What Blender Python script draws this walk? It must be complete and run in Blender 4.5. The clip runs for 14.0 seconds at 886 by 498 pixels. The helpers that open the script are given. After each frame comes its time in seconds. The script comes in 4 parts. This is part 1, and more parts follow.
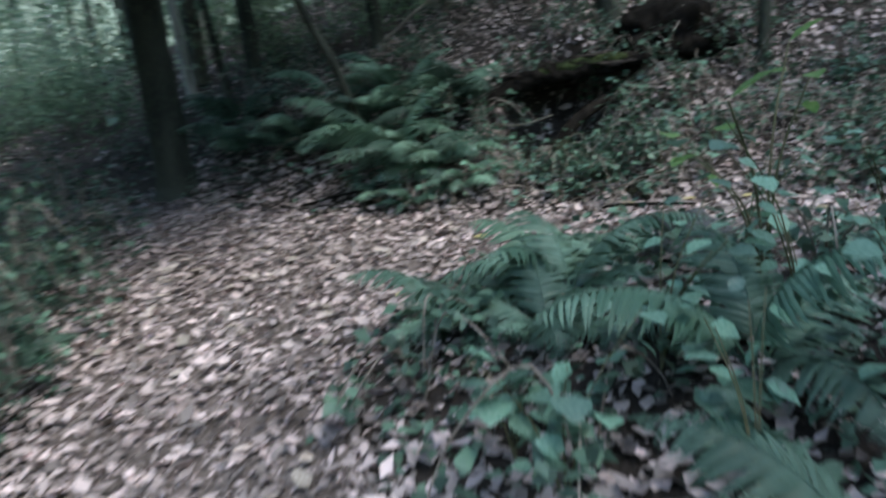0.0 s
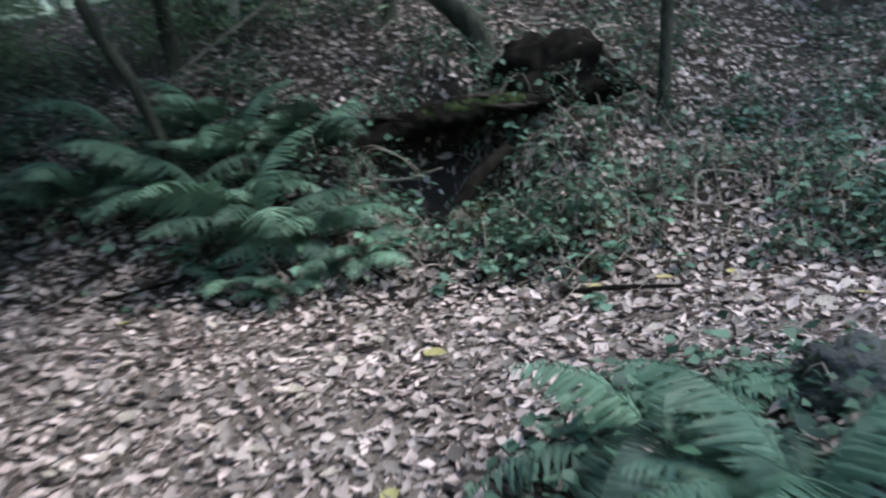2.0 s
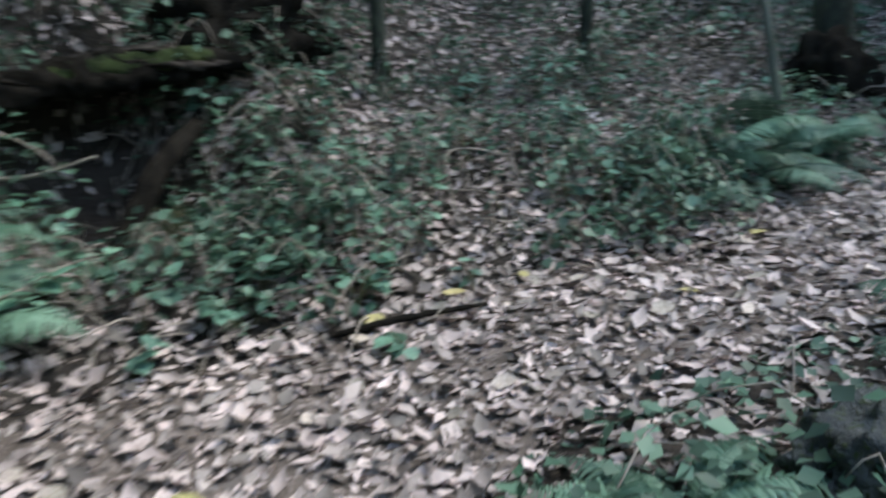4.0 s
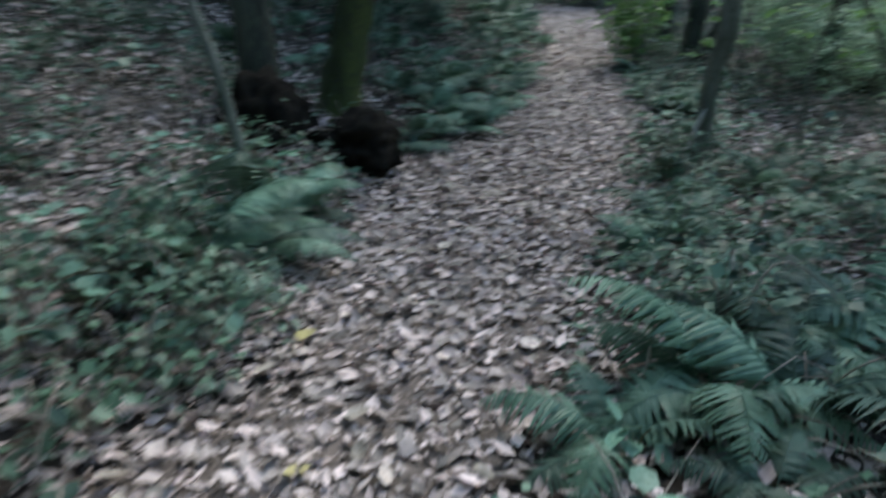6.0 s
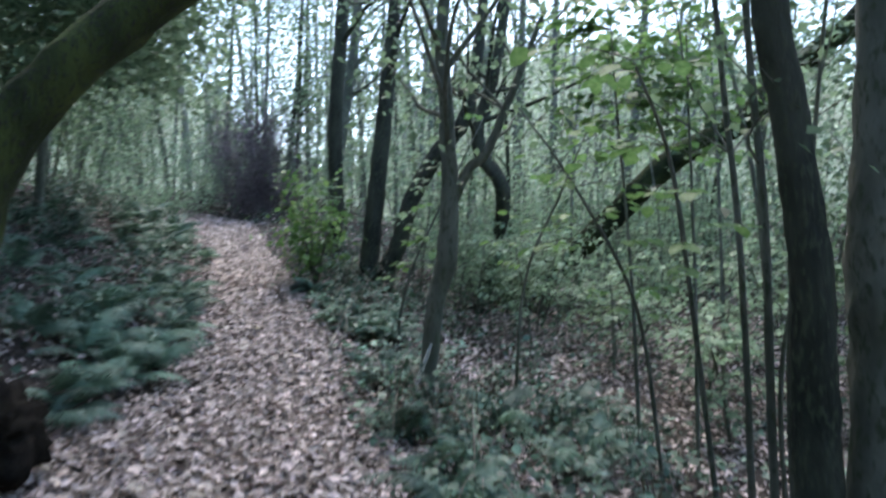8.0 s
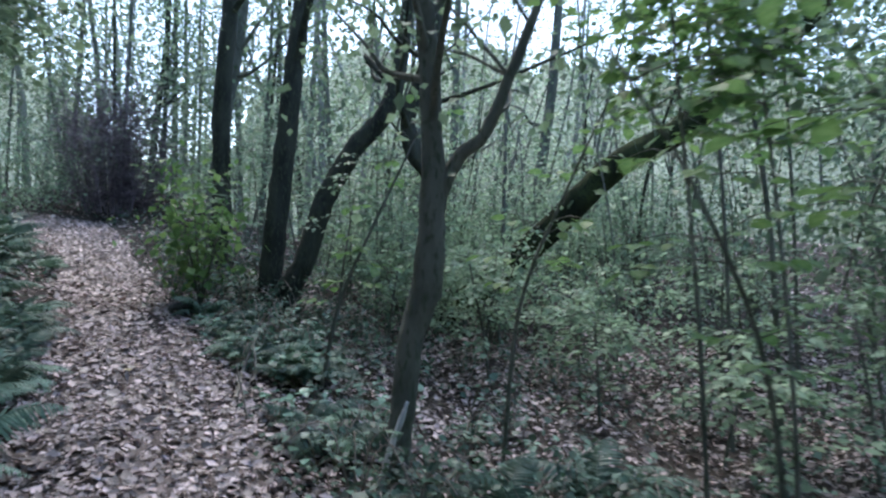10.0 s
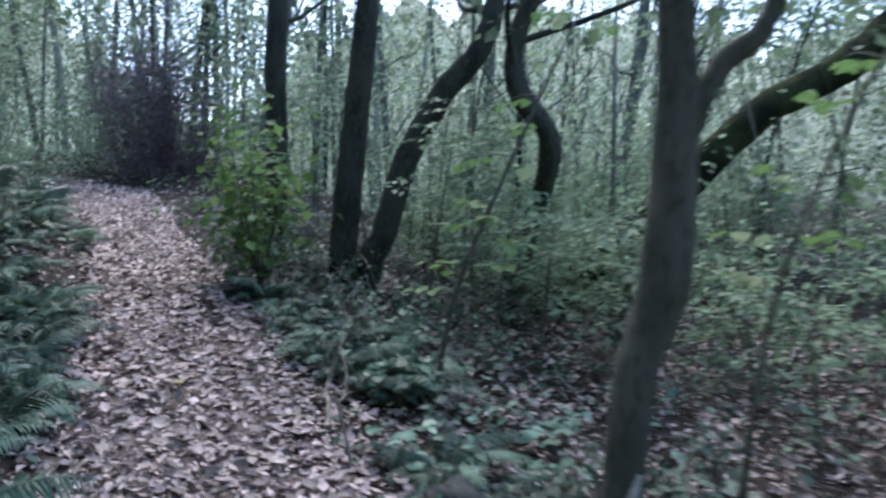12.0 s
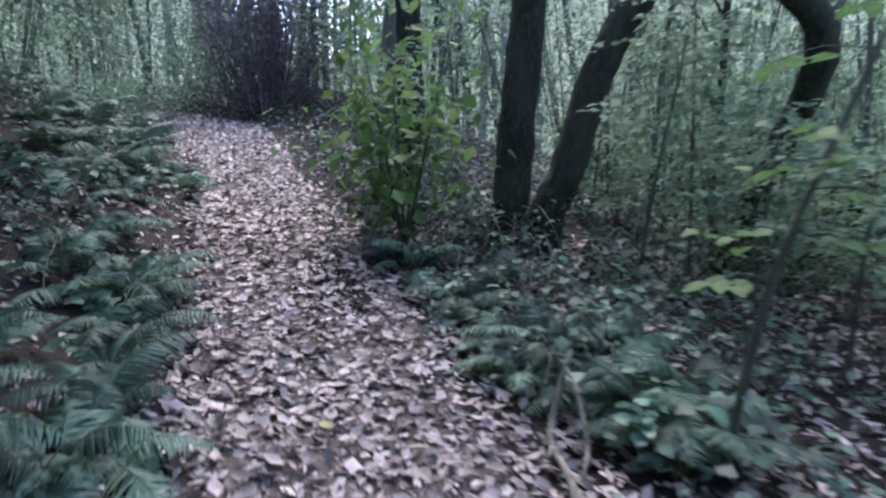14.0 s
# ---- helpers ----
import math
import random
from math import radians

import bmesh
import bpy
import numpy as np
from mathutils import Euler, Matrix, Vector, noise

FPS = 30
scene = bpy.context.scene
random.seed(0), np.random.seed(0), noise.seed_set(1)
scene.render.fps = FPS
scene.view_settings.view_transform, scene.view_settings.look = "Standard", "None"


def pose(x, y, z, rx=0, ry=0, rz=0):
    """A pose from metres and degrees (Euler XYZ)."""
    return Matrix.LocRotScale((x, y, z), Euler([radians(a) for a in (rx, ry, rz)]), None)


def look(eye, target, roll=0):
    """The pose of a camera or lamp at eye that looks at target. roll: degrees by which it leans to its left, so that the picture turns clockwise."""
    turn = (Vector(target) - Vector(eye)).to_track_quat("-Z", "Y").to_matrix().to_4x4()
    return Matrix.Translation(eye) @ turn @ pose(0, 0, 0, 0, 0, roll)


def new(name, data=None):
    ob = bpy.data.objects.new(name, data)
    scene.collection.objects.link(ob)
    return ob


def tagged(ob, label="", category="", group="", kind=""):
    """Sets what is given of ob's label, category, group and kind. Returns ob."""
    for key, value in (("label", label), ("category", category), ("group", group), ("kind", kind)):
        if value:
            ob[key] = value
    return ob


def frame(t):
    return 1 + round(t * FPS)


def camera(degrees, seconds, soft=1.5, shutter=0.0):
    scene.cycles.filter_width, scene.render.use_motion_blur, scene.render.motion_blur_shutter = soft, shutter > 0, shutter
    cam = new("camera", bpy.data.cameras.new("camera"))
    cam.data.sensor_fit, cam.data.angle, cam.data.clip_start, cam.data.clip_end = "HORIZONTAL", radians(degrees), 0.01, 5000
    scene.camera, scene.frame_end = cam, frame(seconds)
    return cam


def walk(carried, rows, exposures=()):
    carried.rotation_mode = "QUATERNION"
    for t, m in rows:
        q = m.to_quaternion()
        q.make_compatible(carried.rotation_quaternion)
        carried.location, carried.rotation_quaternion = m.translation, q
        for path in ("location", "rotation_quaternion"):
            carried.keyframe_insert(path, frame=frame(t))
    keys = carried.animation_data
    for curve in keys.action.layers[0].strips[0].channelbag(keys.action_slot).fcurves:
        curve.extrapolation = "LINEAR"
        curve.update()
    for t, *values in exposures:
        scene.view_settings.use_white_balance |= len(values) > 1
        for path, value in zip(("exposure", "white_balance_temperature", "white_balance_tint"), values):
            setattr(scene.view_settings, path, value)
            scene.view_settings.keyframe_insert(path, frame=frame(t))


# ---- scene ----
cam = camera(66.0, 14.0, soft=2.3, shutter=0.9)
PATH = [
    (0, (3.079, -1.588, 1.229), (1.436, -0.524, 0.82), -6.4),
    (0.5, (2.612, -1.524, 1.315), (1.119, -0.255, 0.916), -5.9),
    (1, (2.138, -1.531, 1.361), (0.76, -0.131, 0.987), -5.8),
    (1.5, (1.69, -1.452, 1.357), (0.362, 0.001, 1.002), -5.6),
    (2, (1.16, -1.269, 1.419), (0.002, 0.317, 1.038), -5.2),
    (4.5, (-0.06, 0.036, 1.432), (0.12, 1.946, 0.867), -3.0),
    (5, (-0.196, 0.356, 1.488), (0.405, 2.17, 0.896), -2.3),
    (5.5, (-0.196, 0.64, 1.567), (0.84, 2.239, 0.958), -1.5),
    (6, (-0.051, 1.002, 1.635), (1.302, 2.352, 1.048), -0.9),
    (6.5, (0.034, 1.333, 1.65), (1.614, 2.431, 1.105), -0.2),
    (7, (0.204, 1.651, 1.74), (1.982, 2.454, 1.299), 0.2),
    (7.5, (0.476, 1.954, 1.787), (2.359, 2.614, 1.645), 0.4),
    (8, (0.765, 2.259, 1.817), (2.695, 2.785, 1.805), 0.7),
    (8.5, (1.079, 2.553, 1.88), (3.041, 2.94, 1.911), 1.2),
    (11, (3.111, 3.901, 1.847), (5.108, 4.009, 1.847), 1.1),
    (11.5, (3.468, 4.111, 1.887), (5.462, 4.264, 1.845), 1.0),
    (12, (3.91, 4.333, 1.885), (5.893, 4.577, 1.798), 1.1),
    (12.5, (4.301, 4.589, 1.878), (6.264, 4.95, 1.743), 0.7),
    (13, (4.709, 4.842, 1.912), (6.637, 5.328, 1.696), 0.3),
    (13.5, (5.159, 5.071, 1.928), (7.072, 5.595, 1.666), 0.3),
    (14, (5.585, 5.369, 1.941), (7.492, 5.893, 1.647), 0.0),
]
walk(cam, [(t, look(eye, target, roll)) for t, eye, target, roll in PATH], exposures=[(0.0, 1.68, 6350, 4), (1.0, 1.92, 6300, 5), (2.0, 1.88, 6350, 5), (5.0, 1.87, 6550, 0), (6.5, 1.78, 6600, 1), (7.0, 1.88, 6750, 4), (7.6, 2.3, 6750, 9), (8.6, 2.15, 6650, 11), (11.0, 2.0, 6350, 14), (14.0, 2.28, 6300, 20)])

# ---- world and light ----
world = bpy.data.worlds.new("overcast_sky")
scene.world = world
world.use_nodes = True
wn = world.node_tree
sky = wn.nodes.new("ShaderNodeTexSky")
sky.sky_type = "NISHITA"
sky.sun_disc = False
sky.sun_elevation = radians(60)
sky.sun_rotation = radians(75)
sky.air_density = 1.0
sky.dust_density = 1.0
sky.ozone_density = 2.0
wn.links.new(sky.outputs[0], wn.nodes["Background"].inputs[0])
wn.nodes["Background"].inputs[1].default_value = 0.15
sun_data = bpy.data.lights.new("sun", "SUN")
sun_data.energy = 1.0
sun_data.angle = radians(25)
sun_data.color = (1.0, 0.95, 0.88)
sun = new("sun", sun_data)
sun.matrix_world = look((9, 2.4, 16), (0, 0, 0))


# ---- materials ----
def material(name, base, second, rough=0.75, scale=8.0, fine=60.0, bump=0.3, third=None, island=0.0, per_object=0.0, spec=0.3, thin=0.0, stain=0.5, coord="Object", grain=1.0):
    """A surface with two scales of variation; island or per_object: how far single pieces differ in brightness; thin: light let through."""
    m = bpy.data.materials.new(name)
    m.use_nodes = True
    nt = m.node_tree
    bsdf = nt.nodes["Principled BSDF"]
    bsdf.inputs["Roughness"].default_value = rough
    bsdf.inputs["Specular IOR Level"].default_value = spec
    tc = nt.nodes.new("ShaderNodeTexCoord")
    n1 = nt.nodes.new("ShaderNodeTexNoise")
    n1.inputs["Scale"].default_value = scale
    n1.inputs["Detail"].default_value = 5
    n2 = nt.nodes.new("ShaderNodeTexNoise")
    n2.inputs["Scale"].default_value = fine
    n2.inputs["Detail"].default_value = 4
    mp = nt.nodes.new("ShaderNodeMapping")
    mp.inputs["Scale"].default_value = (1, 1, grain)
    nt.links.new(tc.outputs[coord], mp.inputs["Vector"])
    for n in (n1, n2):
        nt.links.new(mp.outputs[0], n.inputs["Vector"])
    ramp = nt.nodes.new("ShaderNodeValToRGB")
    ramp.color_ramp.elements[0].position = 0.5 - 0.2 * stain
    ramp.color_ramp.elements[1].position = 0.5 + 0.2 * stain
    ramp.color_ramp.elements[0].color = (*base, 1)
    ramp.color_ramp.elements[1].color = (*second, 1)
    nt.links.new(n1.outputs[0], ramp.inputs[0])
    colour = ramp.outputs[0]
    if third:
        r2 = nt.nodes.new("ShaderNodeValToRGB")
        r2.color_ramp.elements[0].position, r2.color_ramp.elements[1].position = 0.52, 0.66
        nt.links.new(n2.outputs[0], r2.inputs[0])
        mix = nt.nodes.new("ShaderNodeMixRGB")
        mix.inputs[2].default_value = (*third, 1)
        nt.links.new(r2.outputs[0], mix.inputs[0])
        nt.links.new(colour, mix.inputs[1])
        colour = mix.outputs[0]
    if island or per_object:
        src = nt.nodes.new("ShaderNodeNewGeometry" if island else "ShaderNodeObjectInfo")
        out = src.outputs["Random Per Island" if island else "Random"]
        mr = nt.nodes.new("ShaderNodeMapRange")
        mr.inputs["To Min"].default_value = 1 - (island or per_object)
        mr.inputs["To Max"].default_value = 1 + (island or per_object)
        nt.links.new(out, mr.inputs["Value"])
        hs = nt.nodes.new("ShaderNodeHueSaturation")
        nt.links.new(mr.outputs[0], hs.inputs["Value"])
        hr = nt.nodes.new("ShaderNodeMapRange")
        hr.inputs["To Min"].default_value, hr.inputs["To Max"].default_value = 0.515, 0.485
        nt.links.new(out, hr.inputs["Value"])
        nt.links.new(hr.outputs[0], hs.inputs["Hue"])
        nt.links.new(colour, hs.inputs["Color"])
        colour = hs.outputs[0]
    nt.links.new(colour, bsdf.inputs["Base Color"])
    if bump:
        b = nt.nodes.new("ShaderNodeBump")
        b.inputs["Strength"].default_value = bump
        b.inputs["Distance"].default_value = 0.02
        nt.links.new(n2.outputs[0], b.inputs["Height"])
        nt.links.new(b.outputs[0], bsdf.inputs["Normal"])
    if thin:
        tr = nt.nodes.new("ShaderNodeBsdfTranslucent")
        nt.links.new(colour, tr.inputs["Color"])
        mx = nt.nodes.new("ShaderNodeMixShader")
        mx.inputs[0].default_value = thin
        nt.links.new(bsdf.outputs[0], mx.inputs[1])
        nt.links.new(tr.outputs[0], mx.inputs[2])
        nt.links.new(mx.outputs[0], nt.nodes["Material Output"].inputs["Surface"])
    return m


SOIL = material("woodland_soil", (0.016, 0.013, 0.011), (0.045, 0.036, 0.031), 0.95, 2.5, 34, 0.9, third=(0.055, 0.045, 0.040))
MOULD = material("trodden_leaf_mould", (0.085, 0.068, 0.060), (0.16, 0.13, 0.118), 0.9, 7.0, 42, 1.0, third=(0.25, 0.205, 0.19))
LITTER = material("dead_leaves", (0.55, 0.462, 0.445), (0.25, 0.197, 0.186), 0.5, 3.0, 120, 0.2, island=0.75, spec=0.5, stain=1.2)
LITTER_ONE = material("single_dead_leaf", (0.56, 0.49, 0.44), (0.40, 0.33, 0.28), 0.55, 9.0, 120, 0.2, per_object=0.35, spec=0.4)
YELLOW = material("yellow_leaf", (0.46, 0.41, 0.19), (0.38, 0.33, 0.16), 0.5, 14.0, 120, 0.1, per_object=0.15)
FERN = material("fern_green", (0.068, 0.133, 0.094), (0.178, 0.285, 0.218), 0.38, 3.0, 90, 0.15, per_object=0.5, thin=0.25)
FERN_DEAD = material("dead_fern_brown", (0.075, 0.050, 0.036), (0.13, 0.09, 0.066), 0.8, 5.0, 90, 0.15, per_object=0.3)
LEAF = material("broad_leaf_green", (0.135, 0.265, 0.195), (0.215, 0.36, 0.275), 0.38, 6.0, 80, 0.1, per_object=0.4, thin=0.25, spec=0.45)
IVY = material("ground_cover_green", (0.055, 0.112, 0.075), (0.115, 0.19, 0.14), 0.5, 1.5, 60, 0.0, island=0.55, thin=0.2, spec=0.4)
CROWN = material("tree_leaf_green", (0.125, 0.20, 0.12), (0.185, 0.27, 0.165), 0.5, 0.8, 40, 0.0, island=0.5, thin=0.5)
# Paler than the nearer leaves: distance haze is mixed into this green.
FAR_LEAF = material("haze_tinted_leaf_green", (0.19, 0.27, 0.18), (0.38, 0.46, 0.34), 0.6, 0.35, 20, 0.0, island=0.5, thin=0.6)
# Lighter than CROWN, to make up for light missing in the understory.
MID_LEAF = material("lightened_understory_green", (0.19, 0.30, 0.19), (0.30, 0.42, 0.28), 0.5, 0.8, 40, 0.0, island=0.45, thin=0.5)
BRIGHT = material("young_leaf_green", (0.115, 0.23, 0.075), (0.17, 0.30, 0.11), 0.5, 3.0, 60, 0.0, island=0.35, thin=0.45)
STEM = material("green_stem", (0.09, 0.10, 0.05), (0.13, 0.12, 0.07), 0.7, 20.0, 200, 0.1)
BARK = material("grey_bark", (0.098, 0.106, 0.090), (0.165, 0.172, 0.148), 0.9, 5.0, 30, 0.5, third=(0.070, 0.088, 0.058), grain=0.4)
DARK_BARK = material("dark_bark", (0.026, 0.030, 0.024), (0.060, 0.066, 0.052), 0.92, 4.0, 34, 0.8, third=(0.070, 0.082, 0.056), grain=0.35)
# Grey bark lightened so that the far trunks look veiled by haze.
HAZY_BARK = material("far_bark_paled_for_haze", (0.15, 0.165, 0.145), (0.30, 0.31, 0.28), 0.9, 3.0, 30, 0.5, island=0.4, grain=0.3)
MOSSY_BARK = material("mossy_bark", (0.030, 0.040, 0.016), (0.075, 0.10, 0.030), 0.95, 3.0, 50, 1.0, third=(0.035, 0.036, 0.028), grain=0.4)
IVY_BARK = material("dark_mossy_bark", (0.014, 0.018, 0.010), (0.040, 0.054, 0.022), 0.95, 3.0, 40, 1.0, third=(0.020, 0.022, 0.016), spec=0.1, grain=0.5)
MOSS = material("moss", (0.022, 0.034, 0.011), (0.055, 0.078, 0.026), 1.0, 9.0, 140, 1.0)
PALE_WOOD = material("bare_pale_wood", (0.36, 0.33, 0.28), (0.22, 0.20, 0.17), 0.75, 12.0, 160, 0.4)
WHITE_WOOD = material("bleached_wood", (0.66, 0.66, 0.66), (0.48, 0.48, 0.47), 0.6, 14.0, 120, 0.2)
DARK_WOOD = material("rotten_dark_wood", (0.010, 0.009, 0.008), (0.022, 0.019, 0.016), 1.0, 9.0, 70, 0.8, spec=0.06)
TWIG = material("dead_twig", (0.17, 0.145, 0.125), (0.34, 0.295, 0.26), 0.85, 9.0, 100, 0.2, island=0.4)
BRUSH = material("bare_purple_brush", (0.10, 0.082, 0.095), (0.23, 0.195, 0.22), 0.9, 9.0, 100, 0.2, island=0.5)
HILL = material("far_woodland_haze_glow", (0.065, 0.095, 0.065), (0.20, 0.25, 0.19), 1.0, 0.22, 1.1, 1.0, third=(0.045, 0.07, 0.045))
# Faint emission stands in for haze over the far trees; nothing shines there.
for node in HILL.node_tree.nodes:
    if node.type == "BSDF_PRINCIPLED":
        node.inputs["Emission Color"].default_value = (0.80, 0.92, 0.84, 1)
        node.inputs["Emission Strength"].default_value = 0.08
STONE = material("dark_stone", (0.06, 0.065, 0.07), (0.12, 0.125, 0.125), 0.85, 5.0, 60, 0.8, third=(0.05, 0.065, 0.03))

# ---- the lie of the land ----
LEFT_EDGE = np.array([(-30, -8), (-9, -1.4), (-5.5, 0.0), (-3.6, 0.65), (-2.6, 1.05), (-1.7, 1.5), (-1.1, 1.95), (-0.5, 2.35), (0.1, 2.95), (1.3, 3.75), (2.5, 4.5), (4.3, 5.75), (5.75, 6.0), (7.6, 6.95),
                      (8.7, 7.65), (10.6, 8.8), (12.6, 10.3), (14.2, 11.7), (15.4, 13.0), (15.6, 15.2), (13.5, 19), (6, 28), (-10, 45)], float)
RIGHT_EDGE = np.array([(30, -3.4), (6.0, -1.3), (3.4, -0.95), (1.26, -0.80), (0.05, -0.30), (-0.12, 0.4), (-0.1, 1.2), (0.3, 1.75), (1.0, 2.1), (1.75, 2.3), (2.6, 2.9), (3.4, 3.25), (4.65, 3.7),
                       (5.6, 4.4), (7.15, 5.1), (8.6, 6.1), (9.4, 6.55), (11.3, 7.9), (13.1, 9.3), (14.8, 10.4), (17.0, 12.2), (17.8, 15.2), (16.0, 20), (9, 30), (-6, 48)], float)
SOUTH_EDGE = np.array([(30, -6.0), (6, -3.2), (2, -2.4), (0.2, -1.75), (-1.1, -1.42), (-2.35, -1.05), (-3.8, -0.58), (-4.9, -0.25), (-9, -2.3), (-30, -9.6)], float)


def side(px, py, line):
    """Signed distance to a polyline, positive on its left."""
    best = np.full(px.shape, 1e9)
    sign = np.ones(px.shape)
    for (ax, ay), (bx, by) in zip(line[:-1], line[1:]):
        dx, dy = bx - ax, by - ay
        u = np.clip(((px - ax) * dx + (py - ay) * dy) / (dx * dx + dy * dy), 0, 1)
        qx, qy = px - ax - u * dx, py - ay - u * dy
        d = np.hypot(qx, qy)
        cross = dx * qy - dy * qx
        near = d < best - 1e-9
        sign = np.where(near, np.where(cross >= 0, 1, -1), sign)
        best = np.where(near, d, best)
    return best * sign


WAVES = [(random.uniform(0, 6.28), 10 ** random.uniform(-0.1, 0.9), random.uniform(0, 6.28)) for _ in range(22)]


def bumps(px, py):
    z = 0
    for a, k, p in WAVES:
        z = z + np.sin((px * math.cos(a) + py * math.sin(a)) * k + p) / (1 + k)
    return z / 6


def blob(px, py, x, y, r):
    return np.exp(-((px - x) ** 2 + (py - y) ** 2) / (r * r))


def height(px, py):
    px, py = np.asarray(px, float), np.asarray(py, float)
    left = np.maximum(side(px, py, LEFT_EDGE), 0)
    right = np.maximum(-side(px, py, RIGHT_EDGE), 0)
    rise = np.interp(px, [-40, -8, -0.5, 6, 8.2, 10.3, 15.9, 17.2, 21, 40], [0.5, 0.5, 0, 0, 0.16, 0.44, 1.30, 1.42, 2.6, 3.4])
    z = 0.12 + rise * (1 - 0.8 * (1 - np.exp(-np.maximum(right - 2, 0) / 5)) * np.clip((9 - py + 0.3 * (px - 10)) / 4, 0, 1)) + 0.07 * np.clip(py, -8, 14)
    steep = np.interp(px, [-4, -1.3, 0, 1.5, 7, 14], [0.50, 0.50, 0.33, 0.40, 0.46, 0.40])
    z = z + steep * 12 * (1 - np.exp(-np.maximum(np.hypot(left, 0.2) - 0.2, 0) / 12))
    z = z - 0.4 * (1 - np.exp(-right / 5)) * np.clip((px - 3) / 4, 0, 1)
    z = z + 0.20 * blob(px, py, 1.3, 0.6, 0.9) + 0.14 * blob(px, py, 2.6, 1.6, 0.8)
    z = z - 0.55 * blob(px, py, -2.0, 3.0, 0.45) - 0.30 * blob(px, py, -1.5, 3.2, 0.35) + 0.15 * blob(px, py, -1.3, 4.1, 0.4)
    z = z - 0.55 * blob(px, py, -2.35, 3.25, 0.32) - 0.60 * blob(px, py, -2.02, 3.52, 0.32) + 0.25 * blob(px, py, -2.6, 4.05, 0.4)
    z = z + 0.25 * blob(px, py, 3.5, 5.75, 0.55)
    rough = 0.05 + 0.22 * (1 - np.exp(-(left + right) / 1.2))
    return z + rough * bumps(px, py)


def ground_at(x, y):
    return float(height(np.array([x]), np.array([y]))[0])


def left_y(x):
    return float(np.interp(x, LEFT_EDGE[:19, 0], LEFT_EDGE[:19, 1]))


def right_y(x):
    return float(np.interp(x, RIGHT_EDGE[9:20, 0], RIGHT_EDGE[9:20, 1]))


def link_mesh(name, verts, faces, mat, smooth=True):
    verts, faces = np.asarray(verts, np.float32), np.asarray(faces, np.int32)
    me = bpy.data.meshes.new(name)
    n, k = faces.shape
    me.vertices.add(len(verts))
    me.vertices.foreach_set("co", verts.ravel())
    me.loops.add(n * k)
    me.loops.foreach_set("vertex_index", faces.ravel())
    me.polygons.add(n)
    me.polygons.foreach_set("loop_start", np.arange(0, n * k, k, dtype=np.int32))
    me.polygons.foreach_set("use_smooth", np.full(n, smooth))
    me.materials.append(mat)
    me.update(calc_edges=True)
    return me


def child(name, me, parent, m=None, label=""):
    ob = new(name, me)
    ob.parent = parent
    if m is not None:
        ob.matrix_basis = m
    return tagged(ob, label)


def stretch(lo, hi, near_lo, near_hi, step, far):
    mid = np.arange(near_lo, near_hi + step, step)
    a = near_lo - np.geomspace(step, near_lo - lo, far)[::-1]
    b = mid[-1] + np.geomspace(step, hi - mid[-1], far)
    return np.concatenate([a, mid, b])


gx = stretch(-400, 400, -7, 17, 0.11, 45)
gy = stretch(-400, 400, -4, 13, 0.11, 45)
GX, GY = np.meshgrid(gx, gy, indexing="ij")
GZ = height(GX, GY)
ix = np.arange(len(gx) * len(gy)).reshape(len(gx), len(gy))
quads = np.stack([ix[:-1, :-1], ix[1:, :-1], ix[1:, 1:], ix[:-1, 1:]], -1).reshape(-1, 4)
ground = new("ground", link_mesh("ground", np.stack([GX, GY, GZ], -1).reshape(-1, 3), quads, SOIL))
tagged(ground, "dark woodland soil of a sloping footpath and its banks", "ground", kind="structure")

# ---- the trodden path ----
fx, fy = np.arange(-9, 18, 0.12), np.arange(-6, 19, 0.12)
FX, FY = np.meshgrid(fx, fy, indexing="ij")
off = np.maximum.reduce([side(FX, FY, LEFT_EDGE), -side(FX, FY, RIGHT_EDGE), side(FX, FY, SOUTH_EDGE) * (FY < 3)])
FZ = height(FX, FY) + 0.006 - 0.05 * np.clip(off + 0.10 + 0.10 * bumps(FX * 3, FY * 3), 0, 1)
fi = np.arange(FX.size).reshape(FX.shape)
cells = np.stack([fi[:-1, :-1], fi[1:, :-1], fi[1:, 1:], fi[:-1, 1:]], -1).reshape(-1, 4)
cells = cells[(off[:-1, :-1].ravel() < 0.05) & ~((FX[:-1, :-1] > 5.5) & (FY[:-1, :-1] < 2)).ravel()]
used, cells = np.unique(cells, return_inverse=True)
tagged(new("footpath", link_mesh("footpath", np.stack([FX.ravel()[used], FY.ravel()[used], FZ.ravel()[used]], -1), cells.reshape(-1, 4), MOULD)), "trodden leaf mould of a winding woodland footpath", "path", kind="structure")

# ---- leaves ----
rng = np.random.default_rng(7)
LEAF8 = np.array([(0, 0, 0), (0.3, 0.30, 0.05), (0.7, 0.25, 0.04), (1, 0, -0.08), (0.3, -0.30, 0.05), (0.7, -0.25, 0.04), (0.3, 0, -0.03), (0.7, 0, -0.04)])
LEAF8_F = np.array([(0, 6, 1), (0, 4, 6), (6, 7, 2), (6, 2, 1), (6, 4, 5), (6, 5, 7), (7, 3, 2), (7, 5, 3)])
LEAF4 = np.array([(0, 0, 0), (0.45, 0.30, 0.06), (1, 0, -0.06), (0.45, -0.30, 0.06)])
LEAF4_F = np.array([(0, 3, 2), (0, 2, 1)])


LEAF5 = np.array([(0, 0, 0), (0.42, 0.31, 0.06), (1, 0, -0.08), (0.42, -0.31, 0.06), (0.5, 0, -0.03)])
LEAF5_F = np.array([(0, 4, 1), (4, 2, 1), (0, 3, 4), (4, 3, 2)])


